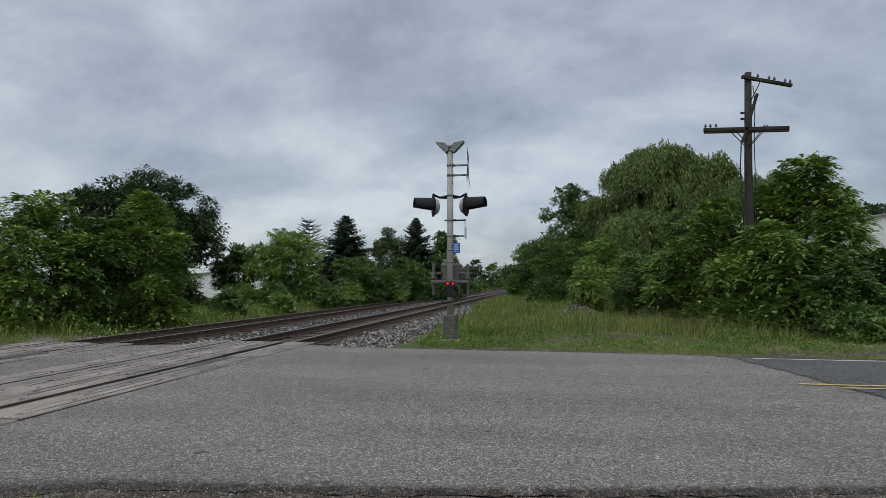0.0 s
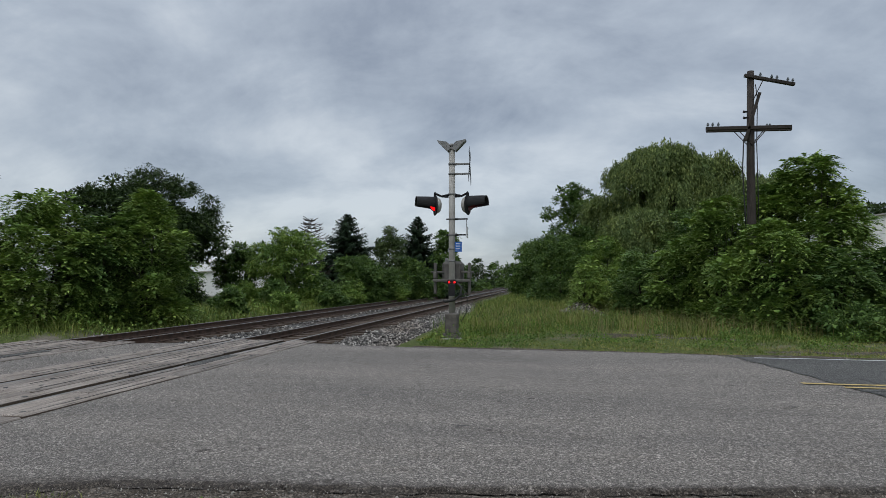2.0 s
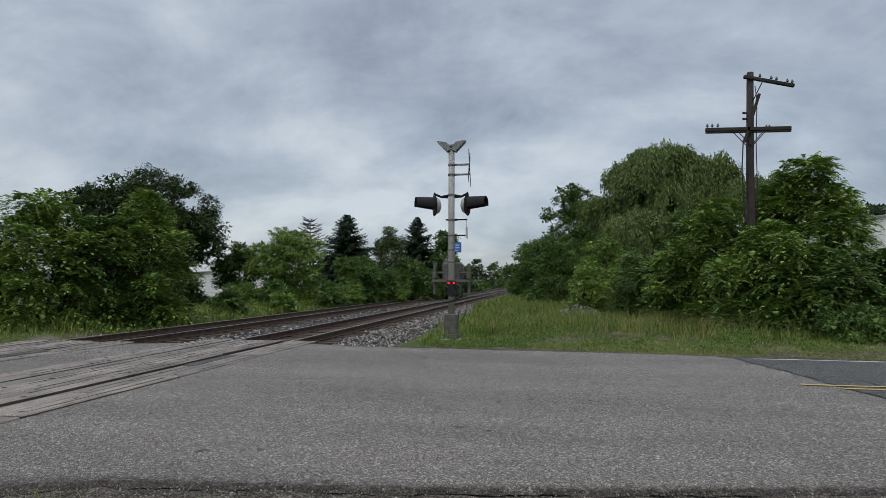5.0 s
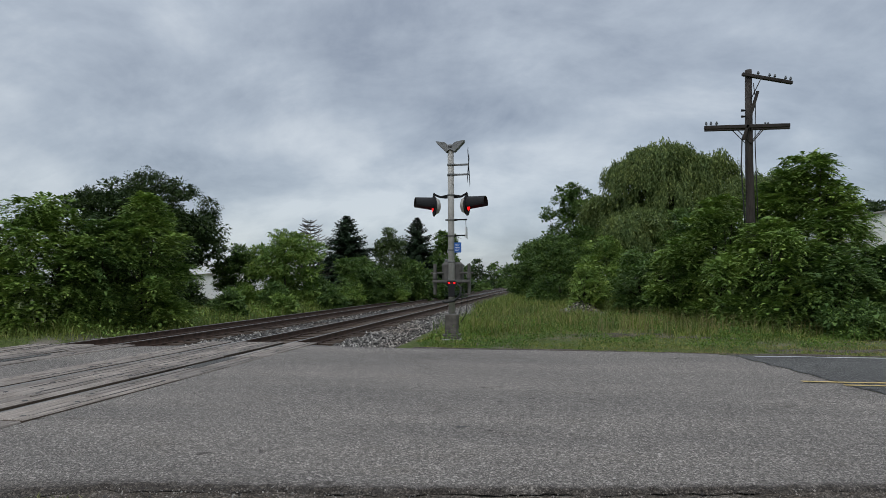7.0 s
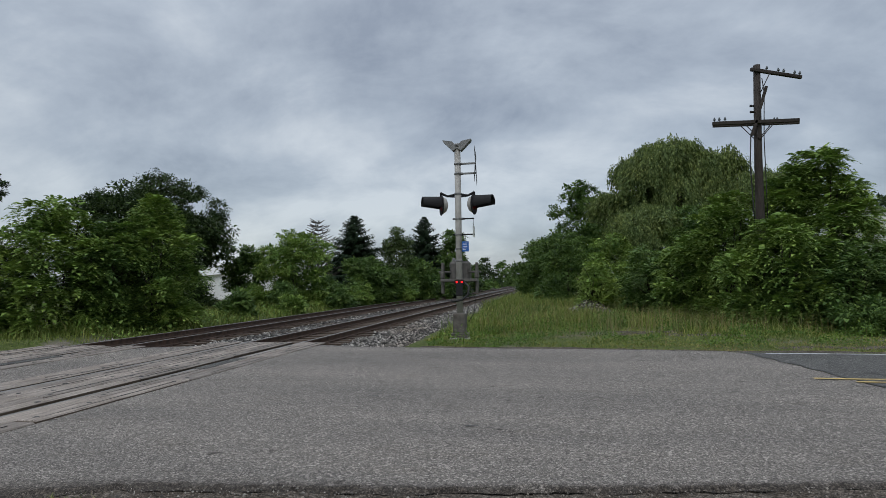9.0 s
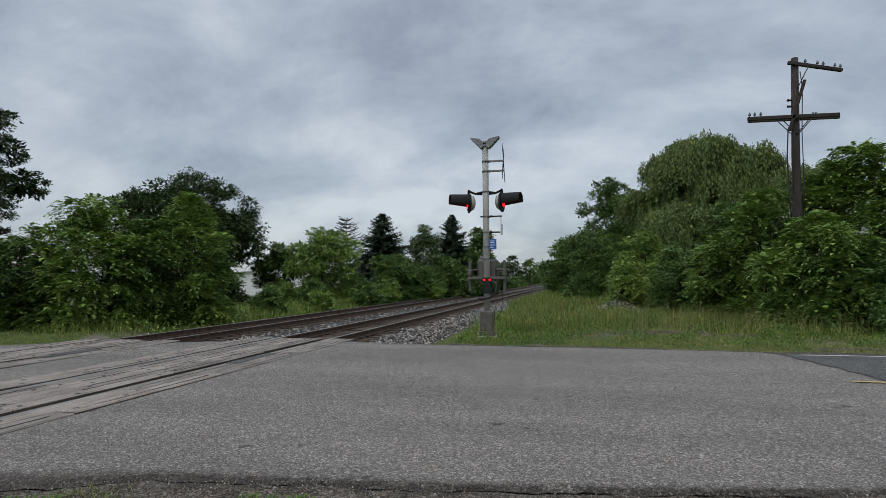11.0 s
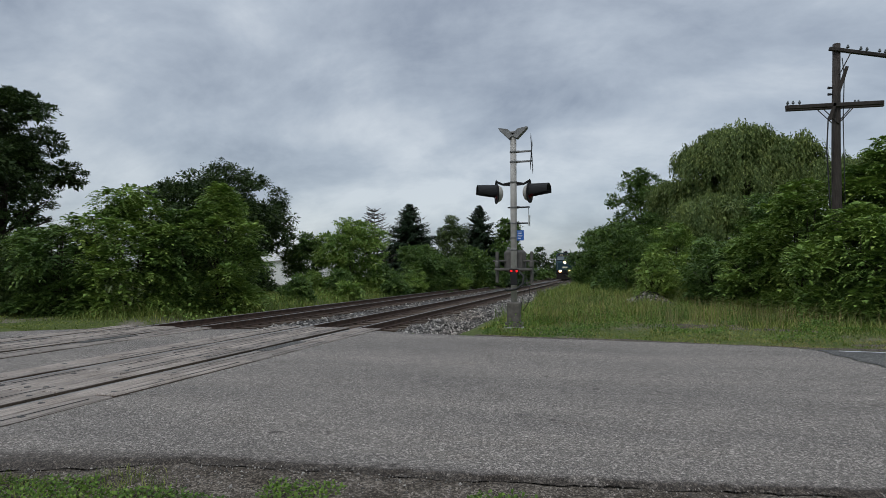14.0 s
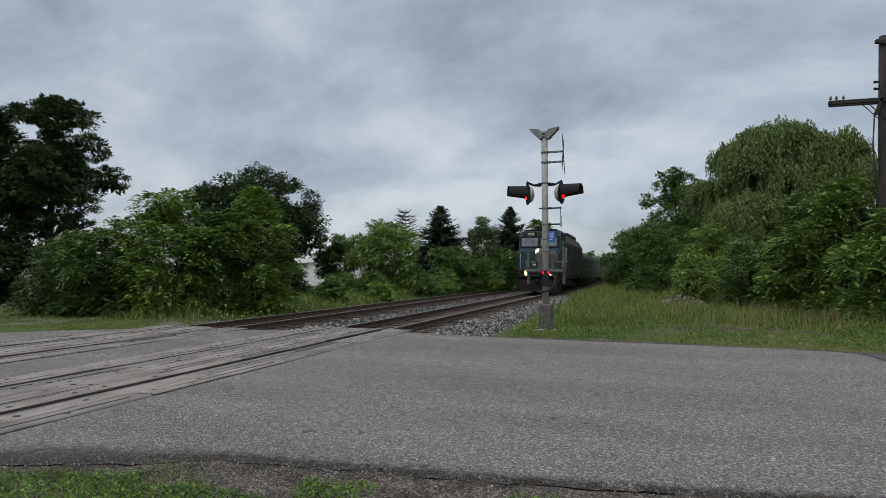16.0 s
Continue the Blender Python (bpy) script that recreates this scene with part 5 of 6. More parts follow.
def build_dirt():
    """Bare earth and gravel showing through the grass."""
    def patch(name, cx, cy, rx, ry, seed, mat, label):
        n, m = 48, 8
        a = np.linspace(0, 2 * np.pi, n, endpoint=False)
        edge_r = 1 + 0.22 * np.sin(3 * a + seed) + 0.14 * np.sin(7 * a + 2 * seed) + 0.08 * np.sin(13 * a)
        v = [[cx, cy]]
        for k in range(1, m + 1):
            v += [[cx + rx * k / m * q * np.cos(t), cy + ry * k / m * q * np.sin(t)] for t, q in zip(a, edge_r)]
        v = np.array(v)
        s = np.concatenate([[0]] + [[k / m] * n for k in range(1, m + 1)])
        z = ground_height(v[:, 0], v[:, 1]) + 0.03 * (1 - s ** 4) - 0.01
        f = [[0, 1 + i, 1 + (i + 1) % n, 1 + (i + 1) % n] for i in range(n)]
        tri = np.array([q[:3] for q in f])
        quads = np.array([[1 + (k - 1) * n + i, 1 + k * n + i, 1 + k * n + (i + 1) % n, 1 + (k - 1) * n + (i + 1) % n] for k in range(1, m) for i in range(n)])
        tris = np.concatenate([tri, quads[:, [0, 1, 2]], quads[:, [0, 2, 3]]])
        tagged(mesh_from(name, np.column_stack([v, z]), tris, mat, smooth=True), label, "bare ground", kind="structure")

    patch("dirt_patch", 2.3, 18.0, 1.9, 0.55, 1.0, M_GRAVEL, "bare stony earth patch in the grass")
    patch("dirt_patch", 4.3, 17.3, 1.3, 0.4, 2.2, M_GRAVEL, "bare stony earth patch in the grass")
    patch("dirt_patch", 7.5, 14.6, 2.6, 0.35, 3.1, M_GRAVEL, "bare dry earth beside the road")
    xs = np.arange(-3.0, 30, 0.1)
    fe = edge(FAR_EDGE, xs)
    rows = [np.stack([xs, fe - 0.06 + s * (0.42 + 0.2 * smooth_noise(xs, xs * 0, 1.7, 91) + 0.08 * smooth_noise(xs, xs * 0, 7, 92)), -0.012 + 0.01 * np.sin(3.14 * s) - 0.03 * s ** 3 + 0 * xs], 1) for s in np.linspace(0, 1, 7)]
    n = len(xs)
    i = (np.arange(6)[:, None] * n + np.arange(n - 1)).ravel()
    tagged(mesh_from("gravel_verge", np.array(rows).reshape(-1, 3), np.stack([i, i + 1, i + n + 1, i + n], 1), M_GRAVEL, smooth=True), "gravelly verge between road and grass", "gravel", kind="structure")


# ---- crossing signal ----
SIG = (-2.58, 16.23)


def flasher(parent, side):
    """A signal lamp facing along the road: round background, long hood and a disc that shows lit or dark."""
    hd = new("signal_head")
    hd.parent = parent
    turn = 21 if side < 0 else -9
    hd.matrix_basis = pose(side * 0.47, -0.1, 3.72, 0, 0, turn if side < 0 else 180 + turn)
    # local frame: the lamp faces -x
    bm = bmesh.new()
    tube(bm, (-0.02, 0, 0), (0.0, 0, 0), 0.30, 0.30, 28)
    tube(bm, (0.0, 0, 0), (0.02, 0, 0), 0.30, 0.27, 28)
    part("background_disc", bm, M_BLACK, hd, "black round background plate")
    bm = bmesh.new()
    tube(bm, (0.02, 0, 0), (0.13, 0, 0), 0.26, 0.19, 20)
    tube(bm, (0.13, 0, 0), (0.17, 0, 0), 0.19, 0.1, 20)
    part("housing", bm, M_ALU, hd, "light grey cast lamp housing")
    bm = bmesh.new()
    n, rows = 18, 6
    prev = None
    for r in range(rows):
        s = r / (rows - 1)
        ring = []
        for th_, rad in ((0, 0.235), (1, 0.227)):
            span = radians(118 - 14 * s)
            ring.append([bm.verts.new((-0.02 - 0.55 * s, rad * math.sin(a) * (1 + 0.1 * s), rad * math.cos(a) * (1 - 0.12 * s) + 0.02 + 0.02 * s)) for a in np.linspace(-span, span, n)])
        if prev:
            for q in (0, 1):
                for i in range(n - 1):
                    bm.faces.new((prev[q][i], prev[q][i + 1], ring[q][i + 1], ring[q][i]))
            for i in (0, n - 1):
                bm.faces.new((prev[0][i], prev[1][i], ring[1][i], ring[0][i]))
        prev = ring
    for i in range(n - 1):
        bm.faces.new((prev[0][i], prev[0][i + 1], prev[1][i + 1], prev[1][i]))
    bmesh.ops.recalc_face_normals(bm, faces=bm.faces)
    part("hood", bm, M_BLACK, hd, "long black visor hood")
    bm = bmesh.new()
    tube(bm, (-0.012, 0, 0), (0.012, 0, 0), 0.17, 0.17, 24, 2)
    tube(bm, (0.012, 0, 0), (0.014, 0, 0), 0.16, 0.155, 24, 1)
    tube(bm, (-0.012, 0, 0), (-0.014, 0, 0), 0.16, 0.155, 24, 0)
    disc = part("light_disc", bm, [M_RED_ON, M_RED_OFF, M_BLACK], hd, "red signal lens that flashes")
    disc.location = (-0.04, 0, 0)
    return disc


def build_signal():
    sg = thing("crossing_signal", SIG[0], SIG[1], 0, "grey crossing signal mast with two hooded red flashers", "railway signal")
    bm = bmesh.new()
    tube(bm, (0, 0, 0.5), (0, 0, 5.45), 0.094, 0.09, 20)
    part("mast", bm, M_ALU, sg, "light grey metal mast")
    for z in (5.38, 4.93, 4.64, 4.05, 3.32, 2.86, 2.1, 1.52, 2.45):
        part("clamp_band", tube(bmesh.new(), (0, 0, z - 0.025), (0, 0, z + 0.025), 0.106, 0.106, 18), M_GREYPAINT, sg)
    bm = bmesh.new()
    tube(bm, (0, 0, 5.45), (0, 0, 5.53), 0.12, 0.08, 16)
    part("mast_cap", bm, M_GREYPAINT, sg)
    for s in (-1, 1):
        bm = bmesh.new()
        prism(bm, [(s * 0.03, 5.36), (s * 0.12, 5.3), (s * 0.4, 5.58), (s * 0.42, 5.63), (s * 0.14, 5.58), (s * 0.06, 5.5)], -0.13, 0.1)
        part("bell_cover", bm, M_GREYPAINT, sg, "grey wedge-shaped housing on the mast head")
    bm = bmesh.new()
    box(bm, -0.18, 0.18, -0.18, 0.18, 0.02, 0.6, 0.03)
    for sx in (-0.12, 0.12):
        for z in (0.12, 0.5):
            tube(bm, (sx, -0.175, z), (sx, -0.22, z), 0.028, 0.028, 6)
    box(bm, -0.24, 0.24, -0.24, 0.24, -0.12, 0.03, 0.01)
    part("base_casting", bm, M_BASE, sg, "weathered cast mast base with bolts")
    bm = bmesh.new()
    box(bm, -0.3, 0.3, -0.3, 0.3, -0.7, -0.09, 0.03)
    part("foundation", bm, M_CONCRETE, sg, "concrete foundation block")
    bm = bmesh.new()
    for s in (-1, 1):
        path_tube(bm, [(s * 0.1, 0, 4.03), (s * 0.3, -0.05, 3.99), (s * 0.46, -0.1, 4.06), (s * 0.5, -0.1, 4.08)], [0.035, 0.03, 0.03, 0.045], 8)
        path_tube(bm, [(s * 0.1, 0, 3.97), (s * 0.3, -0.05, 3.98), (s * 0.5, -0.1, 4.05), (s * 0.51, -0.1, 3.86)], [0.025, 0.025, 0.025, 0.03], 8)
    part("crossarm", bm, M_BLACK, sg, "dark lamp crossarm")
    discs = [flasher(sg, -1), flasher(sg, 1)]
    # sign with crossed blades, facing along the road
    bk = new("crossbuck")
    bk.parent = sg
    bk.matrix_basis = pose(0.53, -0.04, 4.84, 0, 0, 3.6)
    for a in (45, -45):
        bm = bmesh.new()
        box(bm, -0.004, 0.004, -0.11, 0.11, -0.62, 0.62, 0, 0, pose(0.008 if a > 0 else -0.008, 0, 0, a, 0, 0))
        part("blade", bm, M_SIGNBACK, bk, "metal crossbuck blade")
    for z in (4.93, 4.64):
        bm = box(bmesh.new(), 0.1, 0.53, -0.03, 0.03, z - 0.025, z + 0.025, 0.006)
        part("sign_bracket", tube(bm, (0.1, 0, z), (0.19, 0, z), 0.04, 0.03, 8), M_GREYPAINT, sg)
    for z in (3.32, 2.86):
        bm = box(bmesh.new(), -0.17, 0.46, -0.02, 0.02, z - 0.02, z + 0.02, 0.005)
        part("sign_bracket", tube(bm, (0.1, 0, z), (0.2, 0, z), 0.035, 0.025, 8), M_BLACK, sg)
    part("sign_rod", tube(bmesh.new(), (0.44, 0, 2.86), (0.43, 0, 3.32), 0.008, 0.008, 6), M_BLACK, sg)
    bm = bmesh.new()
    box(bm, 0.44, 0.452, -0.2, 0.2, 2.78, 3.1, 0.003)
    part("track_count_sign", bm, M_WHITE, sg, "small white sign seen on edge")
    sign = part("emergency_sign", box(bmesh.new(), 0.11, 0.31, -0.135, -0.125, 2.36, 2.65, 0.004), M_BLUE, sg, "small blue sign with white lines of writing")
    for i, w in enumerate((0.13, 0.11, 0.13, 0.12, 0.09)):
        part("text_bar", box(bmesh.new(), 0.135, 0.135 + w, -0.139, -0.1355, 2.595 - i * 0.047, 2.607 - i * 0.047), M_WHITE, sign)
    # cables
    bm = bmesh.new()
    path_tube(bm, [(0.14, -0.1, 1.5), (0.3, -0.16, 1.35), (0.27, -0.2, 1.12), (0.1, -0.24, 0.98), (-0.16, -0.22, 0.94), (-0.22, -0.2, 0.98)], [0.03, 0.032, 0.034, 0.034, 0.034, 0.03], 8)
    part("conduit", bm, M_RUBBER, sg, "curved black cable conduit")
    bm = bmesh.new()
    path_tube(bm, [(0.3, 0, 1.4), (0.46, -0.05, 1.0), (0.42, -0.05, 0.6), (0.25, 0, 0.35)], [0.01] * 4, 5)
    path_tube(bm, [(0.26, 0, 1.4), (0.3, -0.05, 0.9), (0.22, -0.05, 0.6), (0.2, 0, 0.3)], [0.008] * 4, 5)
    part("cable", bm, M_RUBBER, sg)

    gate = thing("crossing_gate", SIG[0], SIG[1], 0, "grey gate mechanism with a lowered barrier arm and red lights", "crossing gate")
    bm = bmesh.new()
    box(bm, -0.31, 0.29, 0.1, 0.55, 1.45, 2.1, 0.07)
    part("housing", bm, M_GATE, gate, "weathered grey gate machine case")
    bm = bmesh.new()
    tube(bm, (-0.2, 0.3, 2.08), (-0.2, 0.3, 2.2), 0.06, 0.04, 10)
    part("cap", bm, M_GREYPAINT, gate)
    for s in (-1, 1):
        bm = bmesh.new()
        box(bm, s * 0.5 - 0.04, s * 0.5 + 0.04, 0.02, 0.16, 1.15, 2.05, 0.015)
        box(bm, s * 0.5 - 0.055, s * 0.5 + 0.055, -0.02, 0.2, 1.6, 1.78, 0.02)
        part("side_arm", bm, M_GATE, gate, "grey counterweight arm")
        bm = bmesh.new()
        tube(bm, (s * 0.25, 0.1, 1.78), (s * 0.62, 0.1, 1.78), 0.035, 0.03, 10)
        part("shaft", bm, M_GATE, gate)
    bm = bmesh.new()
    box(bm, -0.55, 0.53, -0.1, 0.0, 1.5, 1.58, 0.012)
    part("cross_bar", bm, M_GATE, gate, "grey horizontal bar")
    bm = bmesh.new()
    prism(bm, [(-0.1, 1.33), (-4.4, 1.37), (-4.4, 1.43), (-0.1, 1.47)], -0.02, 0.02, "x")
    arm = part("arm", bm, M_WHITE, gate, "lowered white gate arm with red bands")
    arm.rotation_euler = (0, 0, radians(9.0))
    for i in range(5):
        y = -0.5 - 0.8 * i
        bm = box(bmesh.new(), -0.023, 0.023, y - 0.4, y, 1.345 + 0.008 * i, 1.462 - 0.008 * i)
        part("red_band", bm, M_REDSTRIPE, arm)
    for y, x in ((-4.25, -0.055), (-4.1, 0.06), (-2.6, 0.0)):
        bm = bmesh.new()
        tube(bm, (x, y, 1.49), (x, y - 0.09, 1.49), 0.05, 0.052, 14)
        box(bm, x - 0.035, x + 0.035, y - 0.07, y, 1.42, 1.455)
        lamp = part("arm_light", bm, M_BLACK, arm, "small lit red light on the arm")
        bm = bmesh.new()
        tube(bm, (x, y - 0.09, 1.49), (x, y - 0.105, 1.49), 0.023, 0.016, 14)
        part("lens", bm, M_RED_ON if y < -3 else M_RED_OFF, lamp)
    bm = bmesh.new()
    box(bm, -0.07, 0.07, -4.46, -4.4, 1.2, 1.455, 0.01)
    part("tip_bracket", bm, M_BLACK, arm)
    return discs


# ---- pole, buildings, posts ----


def build_pole():
    p = thing("utility_pole", 7.7, 22.7, -0.15, "weathered dark wooden line pole with two crossarms", "utility pole")
    p.matrix_world = pose(7.58, 22.7, -0.1, 0, 1.2, 0)
    bm = bmesh.new()
    path_tube(bm, [(0, 0, -0.3), (0.03, 0, 3), (0, 0, 6), (0.02, 0, 9.55)], [0.18, 0.16, 0.138, 0.118], 14)
    part("shaft", bm, M_POLE, p)
    top = bmesh.new()
    box(top, -0.28, 1.62, -0.17, -0.05, -0.06, 0.06, 0.01, 0, pose(0.0, -0.02, 9.3, 0, 9, 10))
    part("upper_crossarm", top, M_POLE, p, "sagging upper crossarm")
    low = bmesh.new()
    box(low, -1.62, 1.34, -0.26, -0.15, 7.28, 7.41, 0.01)
    part("lower_crossarm", low, M_POLE, p, "dark wooden crossarm")
    low = bmesh.new()
    box(low, -1.5, 1.5, 0.15, 0.26, 7.31, 7.42, 0.01)
    part("lower_crossarm", low, M_POLE, p, "dark wooden crossarm")
    braces = [[(0.05, -0.16, 8.4), (0.4, -0.16, 9.15)]]
    for s in (-1, 1):
        braces += [[(0.02, -0.16, 6.7), (s * 0.5, -0.2, 7.28)], [(0.02, 0.16, 6.7), (s * 0.5, 0.2, 7.3)]]
    for pts in braces:
        part("brace", path_tube(bmesh.new(), pts, [0.018, 0.018], 5), M_POLE, p)
    bm = bmesh.new()
    box(bm, -0.05, 0.05, -0.2, -0.12, -0.95, 0.95, 0.01, 0, pose(0.0, -0.06, 7.75, 0, 16, 0))
    part("slanting_board", bm, M_POLE, p, "slanting board tied to the pole")

    def insulator(x, y, z):
        bm_ = bmesh.new()
        tube(bm_, (x, y, z), (x, y, z + 0.06), 0.014, 0.014, 6)
        tube(bm_, (x, y, z + 0.05), (x, y, z + 0.1), 0.045, 0.05, 10)
        tube(bm_, (x, y, z + 0.1), (x, y, z + 0.16), 0.034, 0.026, 10)
        part("insulator", bm_, M_INSUL, p, "grey glass insulator")

    for x in (-1.55, -1.38, -1.18):
        insulator(x, -0.2, 7.41)
    for x in (0.65, 0.75):
        insulator(x, 0.2, 7.43)
    tilt = pose(0.0, -0.02, 9.3, 0, 9, 10)
    for x in (0.32, 0.75, 0.95, 1.36, 1.55):
        q = tilt @ Vector((x, -0.11, 0.06))
        insulator(*q)
    for z in (7.75, 7.98):
        bm = bmesh.new()
        tube(bm, (-0.13, -0.1, z), (-0.28, -0.12, z), 0.03, 0.05, 8)
        part("side_insulator", bm, M_BLACK, p)
    bm = bmesh.new()
    path_tube(bm, [(-0.15, -0.2, 7.25), (-0.3, -0.2, 6.9), (-0.34, -0.18, 5.8), (-0.26, -0.18, 4.2), (-0.22, -0.18, 3.2)], [0.022] * 5, 6)
    path_tube(bm, [(0.14, -0.14, 9.0), (0.2, -0.16, 8.4), (0.16, -0.16, 6.8), (0.19, -0.18, 5), (0.21, -0.2, 3)], [0.018] * 5, 6)
    path_tube(bm, [(-0.06, -0.2, 7.1), (-0.15, -0.2, 6.2), (-0.17, -0.2, 4.6)], [0.008] * 3, 5)
    part("cable", bm, M_RUBBER, p)


def shed(name, x, y, w, d, h, roof, label, rz=0):
    """A white building with a low-pitched roof."""
    b = thing(name, x, y, -0.2, label, "building", rz=rz)
    bm = bmesh.new()
    prism(bm, [(-w / 2, 0), (w / 2, 0), (w / 2, h), (0, h + roof), (-w / 2, h)], 0, d)
    part("wall", bm, M_WHITE, b)
    for s in (-1, 1):
        bm = bmesh.new()
        prism(bm, [(s * (w / 2 + 0.3), h - 0.08), (0, h + roof + 0.02), (0, h + roof + 0.14), (s * (w / 2 + 0.3), h + 0.04)], -0.3, d + 0.3)
        part("roof", bm, M_ALU, b, "pale metal roof")
    return b


def build_far_things():
    shed("white_building", 36, 52, 24, 14, 7.1, 1.2, "large white building with a pale roof behind shrubs", -20)
    shed("white_building", -31, 61, 21, 9, 2.6, 0.8, "long low white building behind the trees", 9.8)
    shed("white_house", -46, 29.5, 9, 8, 2.2, 1.0, "white house wall behind dark trees", 60)
    for x, y, h in ((11.2, 21.0, 1.2), (-16.1, 51.8, 1.3)):
        p = thing("post", x, y, float(ground_height(x, y)), "grey wooden fence post", "post")
        bm = bmesh.new()
        tube(bm, (0, 0, -0.2), (0, 0, h), 0.07, 0.06, 10)
        part("shaft", bm, M_DEADWOOD, p)
        bm = bmesh.new()
        tube(bm, (0, 0, h), (0, 0, h + 0.04), 0.065, 0.04, 10)
        part("cap", bm, M_ALU, p)
    w = thing("wire_fence", 11.2, 21.0, 0, "thin wire and pale rail running from a post", "fence")
    part("rail", tube(bmesh.new(), (0.05, 0, 0.75), (6, 0.4, 0.7), 0.025, 0.025, 6), M_ALU, w)


def build_garden():
    """A low white board fence under the tall dark tree, with a red-brown tub before it."""
    f = thing("board_fence", -26.3, 18.5, float(ground_height(-26.3, 18.5)), "low white board fence with dark posts under a tree", "fence", rz=-35)
    for x in (-3.0, -2.0, -1.0, 0.0, 1.0):
        part("post", box(bmesh.new(), x - 0.05, x + 0.05, 0.03, 0.13, -0.2, 0.84, 0.01), M_DEADWOOD, f)
    for k in range(4):
        z = 0.12 + 0.18 * k
        part("board", box(bmesh.new(), -3.1, 1.1, -0.012, 0.028, z, z + 0.155, 0.006), M_WHITE, f)
    t = thing("plant_tub", -25.7, 18.15, float(ground_height(-25.7, 18.15)), "red-brown tub with a pale rim beside a white fence", "tub")
    part("tub", tube(bmesh.new(), (0, 0, -0.05), (0, 0, 0.42), 0.2, 0.27, 16), M_TERRACOTTA, t)
    part("rim", tube(bmesh.new(), (0, 0, 0.42), (0, 0, 0.48), 0.29, 0.29, 16), M_CONCRETE, t, "pale rim")


# ---- train ----
M_TERRACOTTA = plain("red_brown_clay", (0.2, 0.055, 0.04), 0.8, 0, 0.25, 6)
M_TEAL = plain("dark_teal_train_paint", (0.016, 0.046, 0.058), 0.5, 0, 0.15, 3, spec=0.3)
M_TRAINGREY = plain("dark_grey_green_train_side", (0.05, 0.048, 0.035), 0.7, 0.1, 0.25, 3, spec=0.12)
M_TRAINGREEN = plain("green_coach_paint", (0.022, 0.05, 0.017), 0.6, 0.0, 0.2, 2, spec=0.1)
M_COACHGLASS = plain("dull_dark_coach_glass", (0.012, 0.014, 0.014), 0.5, 0, 0.2, 3, spec=0.15)
M_TRAINROOF = plain("grey_train_roof", (0.04, 0.062, 0.025), 0.6, 0.0, 0.2, 3, spec=0.2)
# Pale green that paints the bright highlight on the coaches' roof edge.
M_ROOF_HIGHLIGHT = plain("pale_green_highlight", (0.2, 0.26, 0.15), 0.6, 0, 0.2, 3)
M_TRAINBLACK = plain("sooty_black", (0.015, 0.015, 0.016), 0.6, 0.1, 0.3, 4, spec=0.15)
M_UNDER = plain("dirty_underframe", (0.026, 0.022, 0.019), 0.8, 0.1, 0.3, 4, spec=0.15)
M_NUMBER = plain("cream_number_bars", (0.6, 0.55, 0.4), 0.5, 0, 0.1)
# Cab glass: the sky's reflection is put into its pale blue-grey base colour.
m_ = Mat("sky_paled_train_glass", 0.12, 0.0, 0.35)
m_.color(m_.ramp(m_.noise(2, 3), (0.3, (0.1, 0.125, 0.14)), (0.7, (0.2, 0.235, 0.26))))
M_TGLASS = m_.m


def bogie(parent, y):
    bm = bmesh.new()
    for s in (-1, 1):
        prism(bm, [(y - 1.9, 0.62), (y - 1.5, 0.9), (y + 1.5, 0.9), (y + 1.9, 0.62), (y + 1.2, 0.45), (y - 1.2, 0.45)], s * 1.0 - 0.08, s * 1.0 + 0.08, "x")
        for dy in (-1.35, 1.35):
            box(bm, s * 1.05 - 0.1, s * 1.05 + 0.14, y + dy - 0.18, y + dy + 0.18, 0.38, 0.72, 0.03)
    b = part("bogie", bm, M_UNDER, parent, "dirty bogie frame")
    for dy in (-1.35, 1.35):
        for s in (-1, 1):
            bm = bmesh.new()
            tube(bm, (s * 0.68, y + dy, 0.48), (s * 0.82, y + dy, 0.48), 0.48, 0.48, 24)
            tube(bm, (s * 0.64, y + dy, 0.48), (s * 0.68, y + dy, 0.48), 0.5, 0.5, 24)
            part("wheel", bm, M_RAIL, b)


